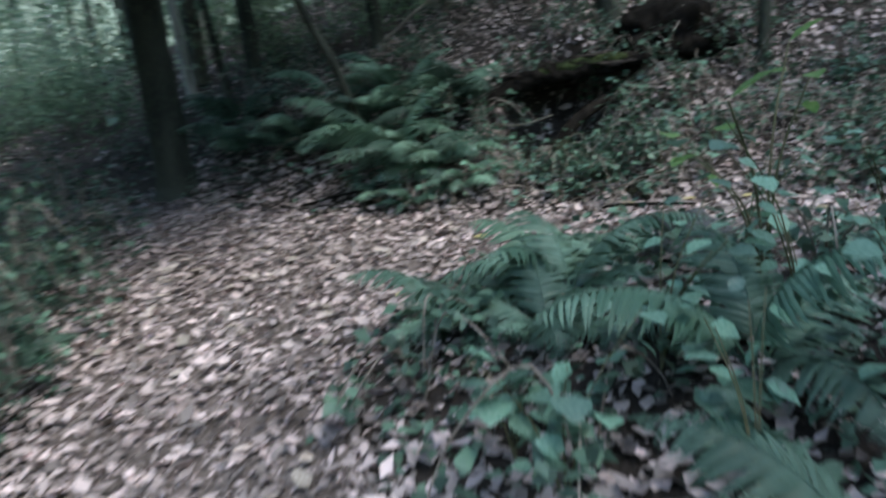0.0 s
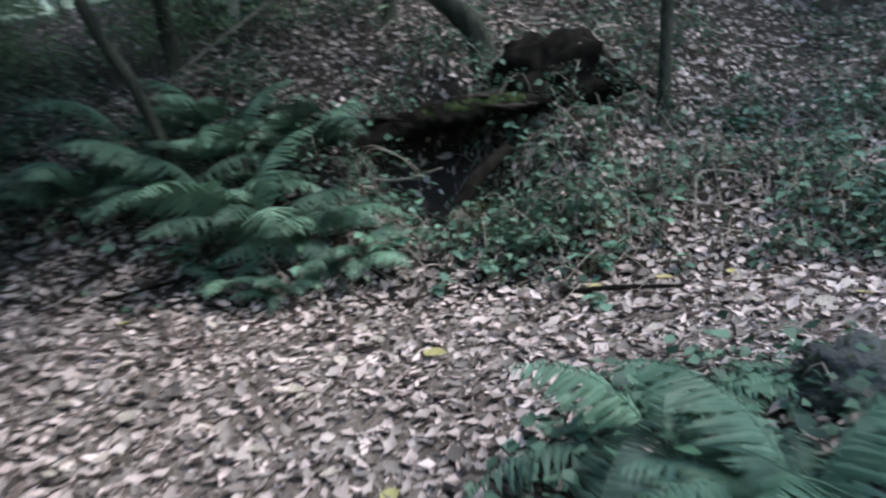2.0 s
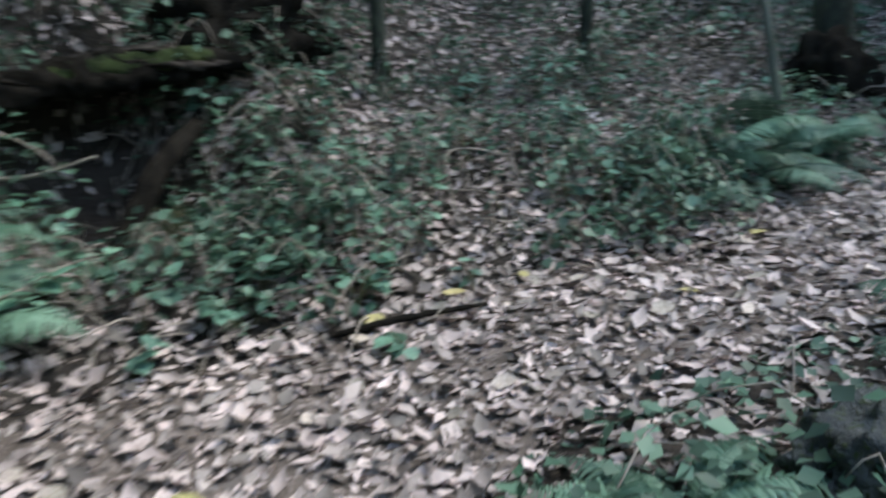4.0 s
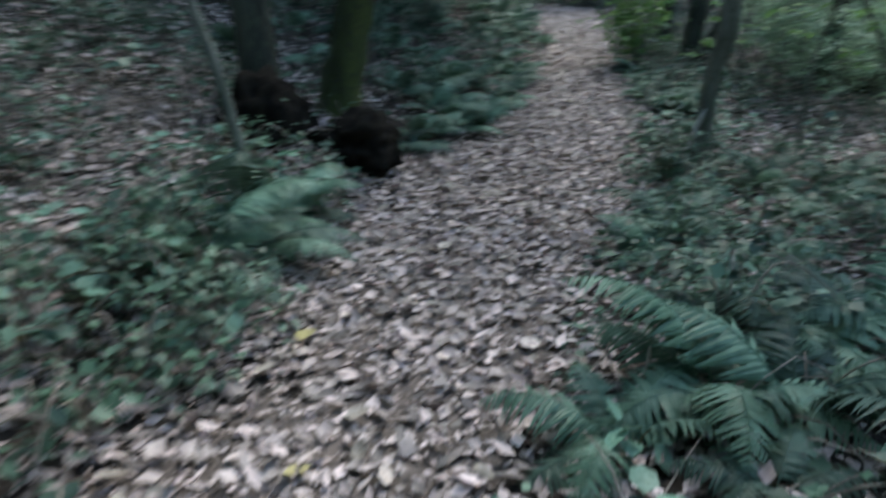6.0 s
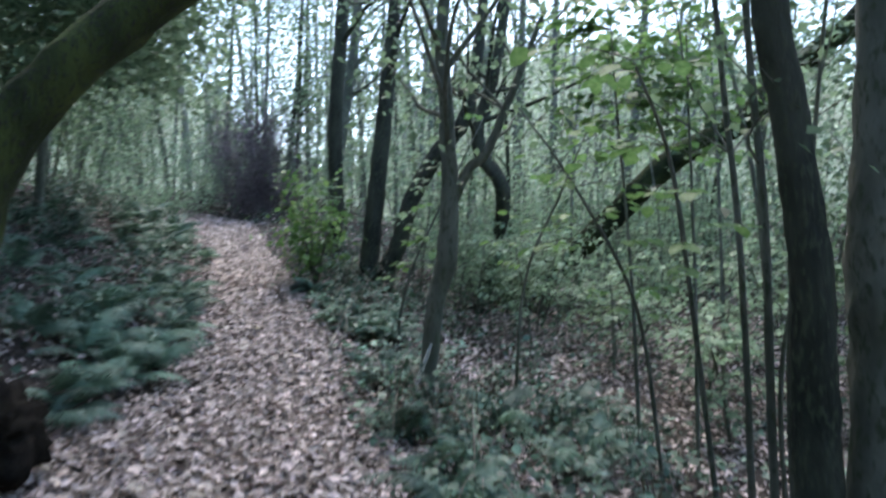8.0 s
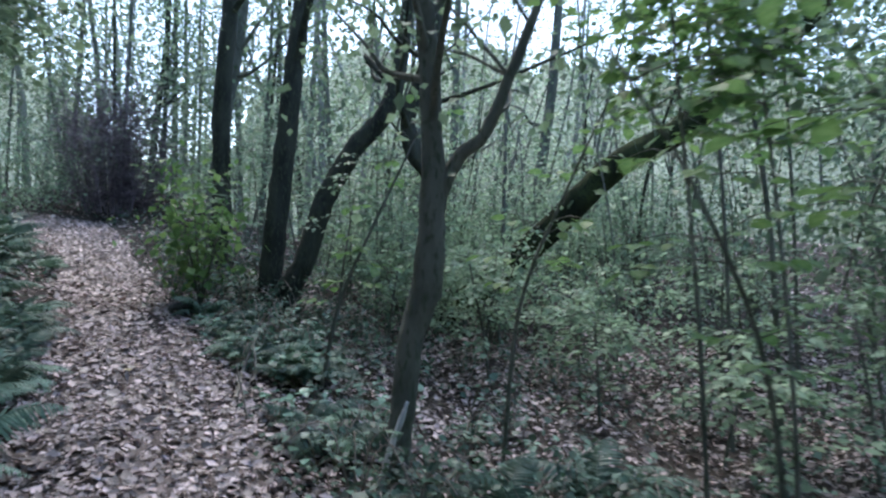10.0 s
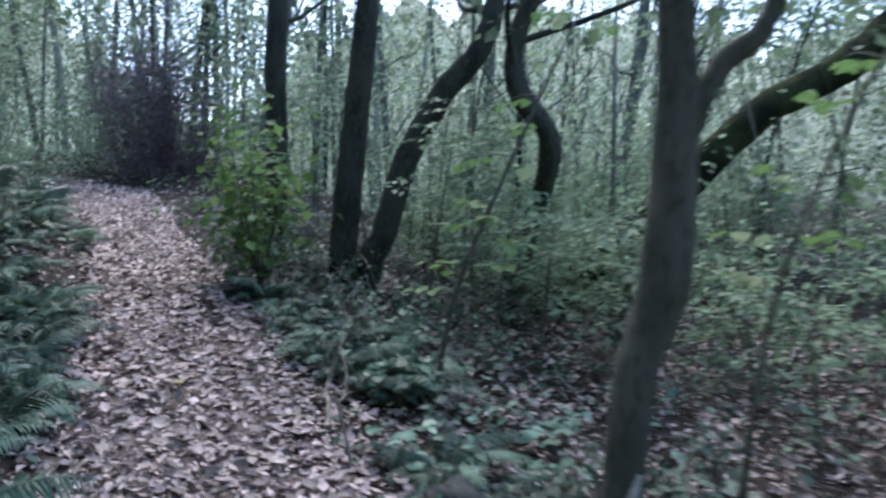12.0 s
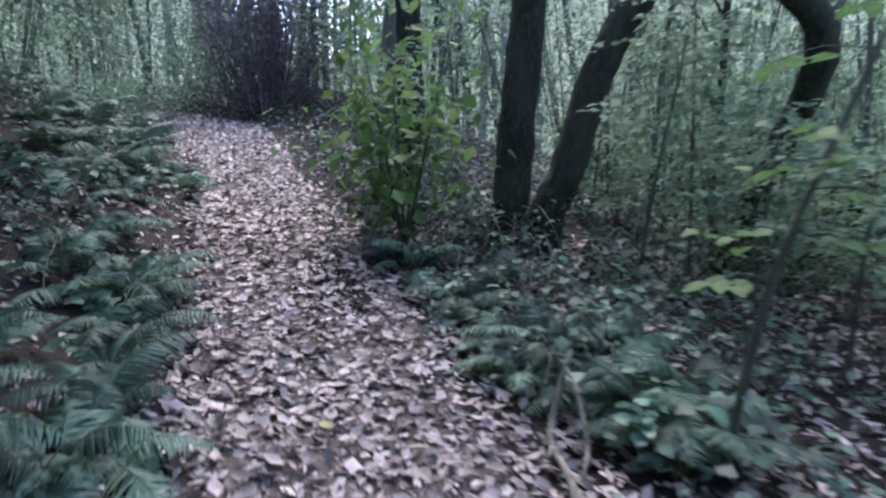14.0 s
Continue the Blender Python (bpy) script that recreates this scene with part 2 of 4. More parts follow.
def turns(yaw, pitch, roll):
    """Rotation matrices, rows of Rz @ Ry @ Rx."""
    cy, sy, cp, sp, cr, sr = np.cos(yaw), np.sin(yaw), np.cos(pitch), np.sin(pitch), np.cos(roll), np.sin(roll)
    m = np.empty((len(yaw), 3, 3))
    m[:, 0] = np.stack([cy * cp, cy * sp * sr - sy * cr, cy * sp * cr + sy * sr], -1)
    m[:, 1] = np.stack([sy * cp, sy * sp * sr + cy * cr, sy * sp * cr - cy * sr], -1)
    m[:, 2] = np.stack([-sp, cp * sr, cp * cr], -1)
    return m


def scatter(places, m, size, shape=LEAF4, faces=LEAF4_F, width=None, curl=None):
    """Many leaves as one list of vertices and triangles."""
    n, k = len(places), len(shape)
    v = np.repeat(shape[None], n, 0).copy()
    if width is not None:
        v[:, :, 1] *= width[:, None]
    if curl is not None:
        v[:, :, 2] += curl[:, None] * ((v[:, :, 0] - 0.5) ** 2 * 1.2 + v[:, :, 1] ** 2 * 1.5)
    v = np.einsum("nij,nkj->nki", m, v * size[:, None, None]) + places[:, None, :]
    f = (faces[None] + (np.arange(n) * k)[:, None, None]).reshape(-1, 3)
    return v.reshape(-1, 3), f


def merged(pieces):
    vs, fs, n = [], [], 0
    for v, f in pieces:
        vs.append(v)
        fs.append(f + n)
        n += len(v)
    return np.concatenate(vs), np.concatenate(fs)


def litter(n, box, keep):
    x, y = rng.uniform(box[0], box[1], n), rng.uniform(box[2], box[3], n)
    left, right, south = side(x, y, LEFT_EDGE), -side(x, y, RIGHT_EDGE), side(x, y, SOUTH_EDGE)
    off = np.maximum.reduce([left, right, south, np.zeros(n)])
    ok = rng.uniform(0, 1, n) < keep(off)
    x, y = x[ok], y[ok]
    z = height(x, y) + rng.uniform(0.004, 0.03, len(x))
    return np.stack([x, y, z], -1)


def lying(p, lo, hi):
    n = len(p)
    e = 0.05
    sx = (height(p[:, 0] + e, p[:, 1]) - height(p[:, 0] - e, p[:, 1])) / (2 * e)
    sy = (height(p[:, 0], p[:, 1] + e) - height(p[:, 0], p[:, 1] - e)) / (2 * e)
    yaw = rng.uniform(0, 6.283, n)
    along = sx * np.cos(yaw) + sy * np.sin(yaw)
    across = -sx * np.sin(yaw) + sy * np.cos(yaw)
    m = turns(yaw, -np.arctan(along) + rng.normal(0, 0.30, n), np.arctan(across) + rng.normal(0, 0.34, n))
    return m, rng.uniform(lo, hi, n)


path_leaves = litter(190000, (-6, 12, -3, 10), lambda d: np.where(d <= 0.10, 1.0, 0.30 * np.exp(-d / 0.9) + 0.50 * np.exp(-d / 9)))
m, s = lying(path_leaves, 0.0, 1.0)
s = 0.032 + 0.080 * s ** 1.8
broad, curled = rng.uniform(0.5, 1.15, len(s)), rng.uniform(-0.5, 1.1, len(s))
stay = (path_leaves[:, 0] < 4.5) | (side(path_leaves[:, 0], path_leaves[:, 1], LEFT_EDGE) < 0.15) | (np.random.default_rng(3).uniform(0, 1, len(s)) < 0.25)
v, f = scatter(path_leaves[stay], m[stay], s[stay], LEAF5, LEAF5_F, broad[stay], curled[stay])
tagged(new("leaf_litter", link_mesh("leaf_litter", v, f, LITTER)), "pale brown fallen leaves thickly strewn over the footpath", "leaf litter", kind="stuff")
far_leaves = litter(52000, (-14, 26, -8, 20), lambda d: np.where(d <= 0.1, 1.0, 0.8))
m, s = lying(far_leaves, 0.05, 0.10)
v, f = scatter(far_leaves, m, s, LEAF4, LEAF4_F, rng.uniform(0.8, 1.4, len(s)), rng.uniform(-0.3, 0.6, len(s)))
end_leaves = litter(40000, (10.5, 18, 6.5, 18), lambda d: np.where(d <= 0.05, 1.0, 0.0))
m, s = lying(end_leaves, 0.04, 0.085)
v, f = merged([(v, f), scatter(end_leaves, m, s, LEAF4, LEAF4_F, rng.uniform(0.7, 1.3, len(s)), rng.uniform(-0.3, 0.6, len(s)))])
tagged(new("scattered_leaves", link_mesh("scattered_leaves", v, f, LITTER)), "dry brown leaves scattered over the wooded banks", "leaf litter", kind="stuff")


# ---- stems and trees ----
def smooth_line(points, n):
    """A Catmull-Rom line through rows of x, y, z, radius."""
    p = np.asarray(points, float)
    p = np.concatenate([[2 * p[0] - p[1]], p, [2 * p[-1] - p[-2]]])
    out = []
    for i in range(1, len(p) - 2):
        u = np.linspace(0, 1, n, endpoint=False)[:, None]
        a, b, c, d = p[i - 1], p[i], p[i + 1], p[i + 2]
        out.append(0.5 * (2 * b + (c - a) * u + (2 * a - 5 * b + 4 * c - d) * u ** 2 + (3 * b - a - 3 * c + d) * u ** 3))
    out.append(p[-2][None])
    out = np.concatenate(out)
    out[:, 3] = np.maximum(out[:, 3], 0.0015)
    return out


def tube(line, ring=10, knobbly=0.12):
    c, r = line[:, :3], line[:, 3]
    t = np.gradient(c, axis=0)
    t /= np.linalg.norm(t, axis=1)[:, None] + 1e-9
    a = np.empty_like(c)
    first = np.cross(t[0], (1.0, 0, 0) if abs(t[0][2]) > 0.9 else (0, 0, 1.0))
    for k in range(len(c)):
        first = first - t[k] * (first @ t[k])
        first = first / (np.linalg.norm(first) + 1e-9)
        a[k] = first
    b = np.cross(t, a)
    ang = np.linspace(0, 2 * np.pi, ring, endpoint=False)
    lumps = 1 + knobbly * (np.sin(3 * ang[None] + c[:, 2:3] * 2.1 + c[:, :1]) * 0.5 + rng.normal(0, 0.5, (len(c), ring)))
    v = c[:, None] + r[:, None, None] * lumps[:, :, None] * (np.cos(ang)[None, :, None] * a[:, None] + np.sin(ang)[None, :, None] * b[:, None])
    i = np.arange(len(c) * ring).reshape(len(c), ring)
    j = np.roll(i, -1, 1)
    f = np.stack([i[:-1], j[:-1], j[1:], i[1:]], -1).reshape(-1, 4)
    f = np.concatenate([f[:, [0, 1, 2]], f[:, [0, 2, 3]]])
    v = v.reshape(-1, 3)
    caps = []
    for k, row in ((0, i[0]), (1, i[-1])):
        caps.append(np.stack([row, np.roll(row, -1), np.full(ring, len(v) + k)], -1))
    v = np.concatenate([v, c[:1], c[-1:]])
    return v, np.concatenate([f, *caps])


def leafy(points, n, spread, size, droop=0.5):
    """Leaves round some points in space."""
    points = np.asarray(points, float)
    p = points[rng.integers(0, len(points), n)] + rng.normal(0, 1, (n, 3)) * np.asarray(spread)
    m = turns(rng.uniform(0, 6.283, n), rng.normal(droop * 0.6, 0.5, n), rng.normal(0, 0.5, n))
    return scatter(p, m, rng.uniform(0.6, 1.3, n) * size, LEAF4, LEAF4_F, rng.uniform(0.8, 1.5, n))


def tree(name, trunks, mat, label, category="tree", limbs=6, limb_from=2.5, leaves=1500, leaf=0.10, spread=(0.5, 0.5, 0.35), crown_mat=None, group="", limb_len=1.8):
    """A tree with one or more trunks (rows of x, y, z, radius), limbs and an uneven crown. The first row is its foot."""
    x, y, z = trunks[0][0][:3]
    root = tagged(new(name), label, category, group)
    root.location = (x, y, z)
    tips = []
    for rows in trunks:
        line = smooth_line(rows, 7)
        flare = np.clip(1 - (line[:, 2] - z) / 0.35, 0, 1) if rows is trunks[0] else 0
        line[:, 3] *= 1 + 0.55 * flare ** 2
        line[:, :3] -= (x, y, z)
        ring = 14 if rows[0][3] > 0.08 else 8
        wood = mat[trunks.index(rows)] if isinstance(mat, tuple) else mat
        child("trunk", link_mesh("trunk", *tube(line, ring), wood), root)
        grown = line[line[:, 2] > limb_from]
        made = 0
        while len(grown) > 3 and made < limbs:
            at = grown[rng.integers(0, len(grown) - 1)]
            az, up, ln = rng.uniform(0, 6.283), rng.uniform(0.45, 1.6), limb_len * rng.uniform(0.5, 1.2)
            step = np.array([math.cos(az), math.sin(az), up]) * ln / 3
            rows_l = [(*at[:3], at[3] * 0.45)]
            for k in range(3):
                rows_l.append((*(np.array(rows_l[-1][:3]) + step + rng.normal(0, 0.12, 3) * ln), at[3] * (0.30 - 0.09 * k)))
            limb = smooth_line(rows_l, 4)
            child("limb", link_mesh("limb", *tube(limb, 6), wood), root)
            tips += [limb[-1, :3], limb[-4, :3], limb[len(limb) // 2, :3]]
            made += 1
        if len(line):
            tips.append(line[-1, :3])
    if leaves:
        child("crown", link_mesh("crown", *leafy(tips, leaves, spread, leaf), crown_mat or CROWN, False), root)
    return root


G = ground_at
tree("broadleaf_tree", [[(13.2, 7.9, G(13.2, 7.9) - 0.1, 0.17), (13.2, 7.85, 2.6, 0.15), (13.25, 7.9, 4.2, 0.14), (13.3, 7.75, 7.0, 0.12), (13.4, 7.6, 10, 0.07)]], DARK_BARK,
     "tall straight dark-barked tree beside the footpath", leaves=1400, limb_from=4.2, limbs=8)
tree("forked_tree", [[(11.06, 6.32, G(11.06, 6.32) - 0.1, 0.16), (11.08, 6.31, 1.35, 0.155), (11.15, 6.27, 2.22, 0.145), (11.22, 6.21, 3.08, 0.14), (11.29, 6.14, 3.95, 0.13), (11.41, 6.06, 5.40, 0.11), (11.51, 5.76, 9.0, 0.06)],
                     [(11.07, 6.03, G(11.07, 6.03) - 0.1, 0.15), (11.14, 6.01, 1.41, 0.145), (11.19, 5.86, 1.76, 0.14), (11.28, 5.67, 2.51, 0.135), (11.40, 5.29, 3.27, 0.13), (11.51, 4.88, 3.80, 0.125), (11.61, 4.70, 4.67, 0.1), (11.61, 4.40, 8.0, 0.05)]], DARK_BARK,
     "dark double-stemmed tree with a leaning second stem", leaves=1600, limb_from=3.0, limbs=7)
tree("crooked_tree", [[(11.9, 4.6, G(11.9, 4.6) - 0.1, 0.13), (11.5, 4.3, 1.8, 0.11), (11.0, 4.12, 2.65, 0.11), (11.0, 4.45, 3.2, 0.12), (11.0, 4.5, 3.7, 0.09), (11.0, 4.2, 4.8, 0.08), (11, 3.9, 8, 0.05)]],
     DARK_BARK, "crooked dark tree with a sharp knee in its stem", leaves=1100, limb_from=2.6, limbs=8)
tree("leaning_tree", [[(12.5, 4.2, G(12.5, 4.2), 0.22), (12.36, 3.32, 1.57, 0.20), (12.4, 2.53, 2.31, 0.20), (12.45, 1.64, 3.2, 0.19), (12.5, 0.58, 3.83, 0.20), (12.55, -0.24, 4.69, 0.17), (12.6, -1.13, 5.47, 0.14), (12.6, -2.2, 6.9, 0.09)]], IVY_BARK,
     "dark mossy trunk leaning far over between the trees", leaves=900, limb_from=3.5, limbs=5)
tree("slender_tree", [[(6.52, 4.0, G(6.52, 4.0) - 0.05, 0.085), (6.56, 3.95, 0.75, 0.078), (6.57, 3.9, 1.34, 0.082), (6.57, 3.81, 1.68, 0.095), (6.57, 3.79, 2.34, 0.076), (6.57, 3.82, 2.95, 0.068), (6.6, 3.85, 4.1, 0.055), (6.7, 3.4, 6.5, 0.035)],
                      [(6.57, 3.79, 2.15, 0.05), (6.6, 3.63, 2.48, 0.045), (6.62, 3.48, 2.62, 0.04), (6.66, 3.32, 3.0, 0.036), (6.8, 3.0, 3.9, 0.022)]], BARK,
     "slender grey-barked tree at the edge of the footpath", leaves=900, limb_from=2.3, limbs=6, limb_len=1.3)
tree("twin_tree", [[(4.62, 1.28, G(4.6, 1.3) - 0.1, 0.12), (4.64, 1.32, 1.0, 0.11), (4.62, 1.36, 1.7, 0.10), (4.6, 1.48, 2.5, 0.09), (4.55, 1.62, 3.5, 0.085), (4.5, 1.8, 7.5, 0.05)],
                   [(4.75, 0.98, G(4.75, 1.0) - 0.1, 0.17), (4.78, 0.97, 1.2, 0.15), (4.76, 1.0, 1.9, 0.16), (4.8, 0.95, 3.5, 0.14), (4.9, 0.7, 8, 0.07)]], (DARK_BARK, BARK),
     "twin-stemmed tree, one stem dark, one grey, beside the footpath", leaves=2600, limb_from=3.4, limbs=7)
tree("mossy_tree", [[(3.65, 6.1, G(3.65, 6.1) - 0.15, 0.20), (3.75, 5.95, 1.5, 0.17), (3.85, 5.75, 2.3, 0.16), (4.1, 5.25, 3.0, 0.15), (4.5, 4.5, 3.7, 0.14), (5.2, 3.4, 4.6, 0.12), (6.2, 2.0, 6, 0.06)]], MOSSY_BARK,
     "moss-covered tree arching out over the footpath", leaves=1500, limb_from=4.0, limbs=7)
tree("dark_tree", [[(3.1, 6.25, G(3.1, 6.25) - 0.1, 0.17), (3.05, 6.3, 2.4, 0.15), (3.2, 6.2, 4, 0.14), (3.6, 5.6, 7.5, 0.08)]], DARK_BARK,
     "dark tree standing on the bank", leaves=900, limb_from=4.2, limbs=7)
tree("sapling", [[(2.2, 5.0, G(2.2, 5.0) - 0.05, 0.038), (2.1, 5.15, 1.5, 0.034), (2.0, 5.3, 2.1, 0.030), (1.7, 5.7, 4.2, 0.02)]], BARK,
     "thin pale grey sapling leaning on the bank", "sapling", leaves=500, limb_from=2.8, limbs=5, limb_len=0.9)
tree("sapling", [[(-3.42, 1.8, G(-3.42, 1.8) - 0.05, 0.055), (-3.55, 1.65, 1.7, 0.05), (-3.8, 1.4, 2.6, 0.045), (-4.2, 1.1, 5, 0.03)]], DARK_BARK,
     "grey sapling rising out of the ferns on the bank", "sapling", leaves=700, limb_from=2.6, limbs=5, limb_len=1.2)
tree("bank_tree", [[(-2.32, 4.5, G(-2.32, 4.5) - 0.1, 0.15), (-2.45, 4.5, 2.2, 0.12), (-2.9, 4.35, 2.8, 0.11), (-3.3, 4.2, 4.0, 0.10), (-3.4, 4.2, 7, 0.06)]], DARK_BARK,
     "dark crooked tree leaning out from the bank", leaves=2200, limb_from=3.0, limbs=7)
for k, (x, y, r) in enumerate([(-4.0, 5.2, 0.07), (-0.75, 4.7, 0.055), (-5.6, 3.4, 0.09), (-7.5, 2.2, 0.12), (-8.5, 0.8, 0.10), (-6.6, 4.5, 0.06), (0.9, 6.2, 0.06)]):
    z = G(x, y)
    lean = rng.normal(0, 0.35, 2)
    tree("thin_tree", [[(x, y, z - 0.05, r), (x + lean[0] * 0.3, y + lean[1] * 0.3, z + 1.8, r * 0.9), (x + lean[0], y + lean[1], z + 4, r * 0.75), (x + lean[0] * 1.5, y + lean[1] * 1.5, z + 7, r * 0.4)]],
         BARK if k % 2 and x > 3 else DARK_BARK, "slim woodland tree with bare lower stem", leaves=800, limb_from=2.4, limbs=5, limb_len=1.2, group="woodland trees")
for k, (x, y, r, top) in enumerate([(5.02, 1.42, 0.026, 0.25), (5.12, 1.3, 0.02, 0.12), (5.3, 1.5, 0.022, 0.3), (5.6, 1.25, 0.016, -0.2)]):
    z = G(x, y)
    tree("slim_stem", [[(x, y, z - 0.05, r), (x + 0.03, y + 0.04, z + 0.9, r * 0.95), (x - 0.02, y + top * 0.4, z + 1.9, r * 0.9), (x, y + top * 0.8, z + 3.0, r * 0.8), (x - 0.1, y + top * 1.6, z + 5.5, r * 0.5)]],
         BARK, "slim pale grey stem standing beside a dark trunk", "sapling", leaves=160, leaf=0.09, limb_from=2.0, limbs=4, limb_len=0.9, group="woodland trees")
far = []
for x, y in rng.uniform((-20, -14), (30, 28), (900, 2)):
    left, right = side(np.array([x]), np.array([y]), LEFT_EDGE)[0], -side(np.array([x]), np.array([y]), RIGHT_EDGE)[0]
    south = side(np.array([x]), np.array([y]), SOUTH_EDGE)[0]
    if max(left, right if y > 0 else 0, south) < 1.6 or (-3 < x < 7 and -4 < y < 7.5) or (x < 12.5 and 3.2 < y < 9) or any(math.hypot(x - a, y - b) < 1.1 for a, b in far):
        continue
    if 7.5 < x < 17 and -5 < y < 6 and rng.uniform() < 0.7:
        continue
    far.append((x, y))
    if len(far) > 190:
        break
for k, (x, y) in enumerate(far):
    z, r = G(x, y), float(rng.choice([0.04, 0.05, 0.06, 0.08, 0.11, 0.15]))
    lean = rng.normal(0, 0.5, 2)
    tree("thin_tree", [[(x, y, z - 0.05, r), (x + lean[0] * 0.3, y + lean[1] * 0.3, z + 2, r * 0.92), (x + lean[0], y + lean[1], z + 5, r * 0.75), (x + lean[0] * 1.6, y + lean[1] * 1.6, z + 8 + 20 * r, r * 0.4)]],
         (BARK, DARK_BARK, BARK, BARK)[k % 4] if x > -1 else DARK_BARK, "slim woodland tree with bare lower stem", leaves=240 if x > 7 and y < 9 else 900, leaf=0.14, limb_from=1.6, limbs=5, group="woodland trees", spread=(0.8, 0.8, 0.6))


for k in range(100):
    x, y = rng.uniform(8, 24), rng.uniform(-9, 6)
    if -side(np.array([x]), np.array([y]), RIGHT_EDGE)[0] < 1.2 or (x < 12.5 and y > 3.4):
        continue
    z, r, t = G(x, y), rng.uniform(0.012, 0.035), rng.uniform(3.5, 7.5)
    lean = rng.normal(0, 0.7, 2)
    tree("bare_sapling", [[(x, y, z - 0.03, r), (x + lean[0] * 0.2 + rng.normal(0, 0.08), y + lean[1] * 0.2, z + t * 0.35, r * 0.9), (x + lean[0] * 0.7, y + lean[1] * 0.7 + rng.normal(0, 0.1), z + t * 0.7, r * 0.7), (x + lean[0] * 1.4, y + lean[1] * 1.4, z + t, r * 0.35)]],
         BARK if k % 6 else DARK_BARK, "thin leaning sapling with few leaves", "sapling", limbs=3, limb_from=1.0, leaves=60, leaf=0.09, limb_len=1.3, group="saplings")


# ---- ferns ----
def frond_mesh(length, seed, lift, mat, pairs=27):
    r = np.random.default_rng(seed)
    u = np.linspace(0, 1, 40)
    bend = r.uniform(0.8, 1.25)
    ang = lift - u ** 1.2 * (lift + 0.55 * bend)
    step = length / 39
    x = np.concatenate([[0], np.cumsum(np.cos(ang[:-1]) * step)])
    z = np.concatenate([[0], np.cumsum(np.sin(ang[:-1]) * step)])
    y = 0.05 * length * np.sin(u * 2.2 + r.uniform(0, 3)) * u
    line = np.stack([x, y, z, 0.0045 * (1 - 0.75 * u) * length / 0.7], -1)
    pieces = [tube(line[::3], 4, 0)]
    for i in range(pairs):
        s = 0.16 + 0.83 * (i + 0.5) / pairs
        c = np.array([np.interp(s, u, q) for q in (x, y, z)])
        tilt = np.interp(s, u, ang)
        along = np.array([math.cos(tilt), 0, math.sin(tilt)])
        up = np.array([-math.sin(tilt), 0, math.cos(tilt)])
        ln = length * 0.25 * math.sin(math.pi * min(1, (s - 0.02) ** 0.62)) ** 0.8 * r.uniform(0.88, 1.1) + 0.006
        for sgn in (1, -1):
            out = along * r.uniform(0.28, 0.55) + np.array([0, sgn, 0]) * 0.9 - up * r.uniform(0.0, 0.45)
            out /= np.linalg.norm(out)
            w = ln * 0.080 + 0.002
            teeth = 5
            q = np.linspace(0, 1, teeth + 1)
            mid = c + q[:, None] * out * ln - (q ** 2)[:, None] * up * ln * 0.30
            vs, fs = [*mid], []
            for d in (1, -1):
                n0 = len(vs)
                for k in range(teeth + 1):
                    wk = w * (1 - q[k] ** 1.6) * (1.12 if k % 2 else 0.82) * (0.7 if k == 0 else 1)
                    vs.append(mid[k] + along * d * wk + out * wk * 0.25 - up * wk * 0.3)
                for k in range(teeth):
                    fs += [(k, k + 1, n0 + k + 1), (k, n0 + k + 1, n0 + k)]
            pieces.append((np.array(vs), np.array(fs)))
    return link_mesh("frond", *merged(pieces), mat, False)


FRONDS = [frond_mesh(0.62 + 0.08 * k, 40 + k, (0.8, 1.05, 0.65, 1.2)[k], FERN) for k in range(4)]
DEAD_FRONDS = [frond_mesh(0.6, 60 + k, 0.15, FERN_DEAD, 18) for k in range(2)]


def fern(x, y, size, n, label, aim=None, fan=6.283, dead=0, rise=0.0):
    root = tagged(new("fern"), label, "fern", "ferns along the footpath")
    root.location = (x, y, G(x, y) - 0.01 + rise)
    for k in range(n):
        yaw = (aim or 0) + fan * ((k + 0.5) / n - 0.5) + rng.normal(0, 0.16)
        s = size * rng.uniform(0.75, 1.15)
        child("frond", FRONDS[int(rng.integers(0, 4))], root, Matrix.LocRotScale(None, Euler((rng.normal(0, 0.2), rng.normal(0, 0.16), yaw)), (s, s, s)))
    for k in range(dead):
        s = size * rng.uniform(0.6, 1.0)
        child("dead_frond", DEAD_FRONDS[k % 2], root, Matrix.LocRotScale(None, Euler((rng.normal(0, 0.3), 0.25, rng.uniform(0, 6.28))), (s, s, s)), "withered brown frond")


ISLE = "green fern arching over the inside of the path's bend"
for x, y, s, n in [(0.48, 0.75, 0.8, 9), (0.95, 0.42, 0.85, 11), (0.72, 0.12, 0.65, 9), (1.15, 0.1, 0.68, 9), (1.9, 0.3, 0.95, 8), (0.5, 1.15, 0.55, 8), (0.5, 0.1, 0.7, 7), (1.4, 0.25, 0.6, 8), (1.75, 1.5, 0.6, 7), (2.25, 1.62, 0.9, 8), (2.9, 2.1, 0.8, 8), (2.5, -0.2, 0.9, 8), (3.2, 1.5, 0.9, 8), (2.15, 1.85, 0.85, 10), (1.72, 1.98, 0.75, 8), (2.75, 1.75, 0.85, 9)]:
    fern(x, y, s, n, ISLE, rng.uniform(0, 6.28), dead=1)
BANK = "green fern hanging from the wooded bank above the path"
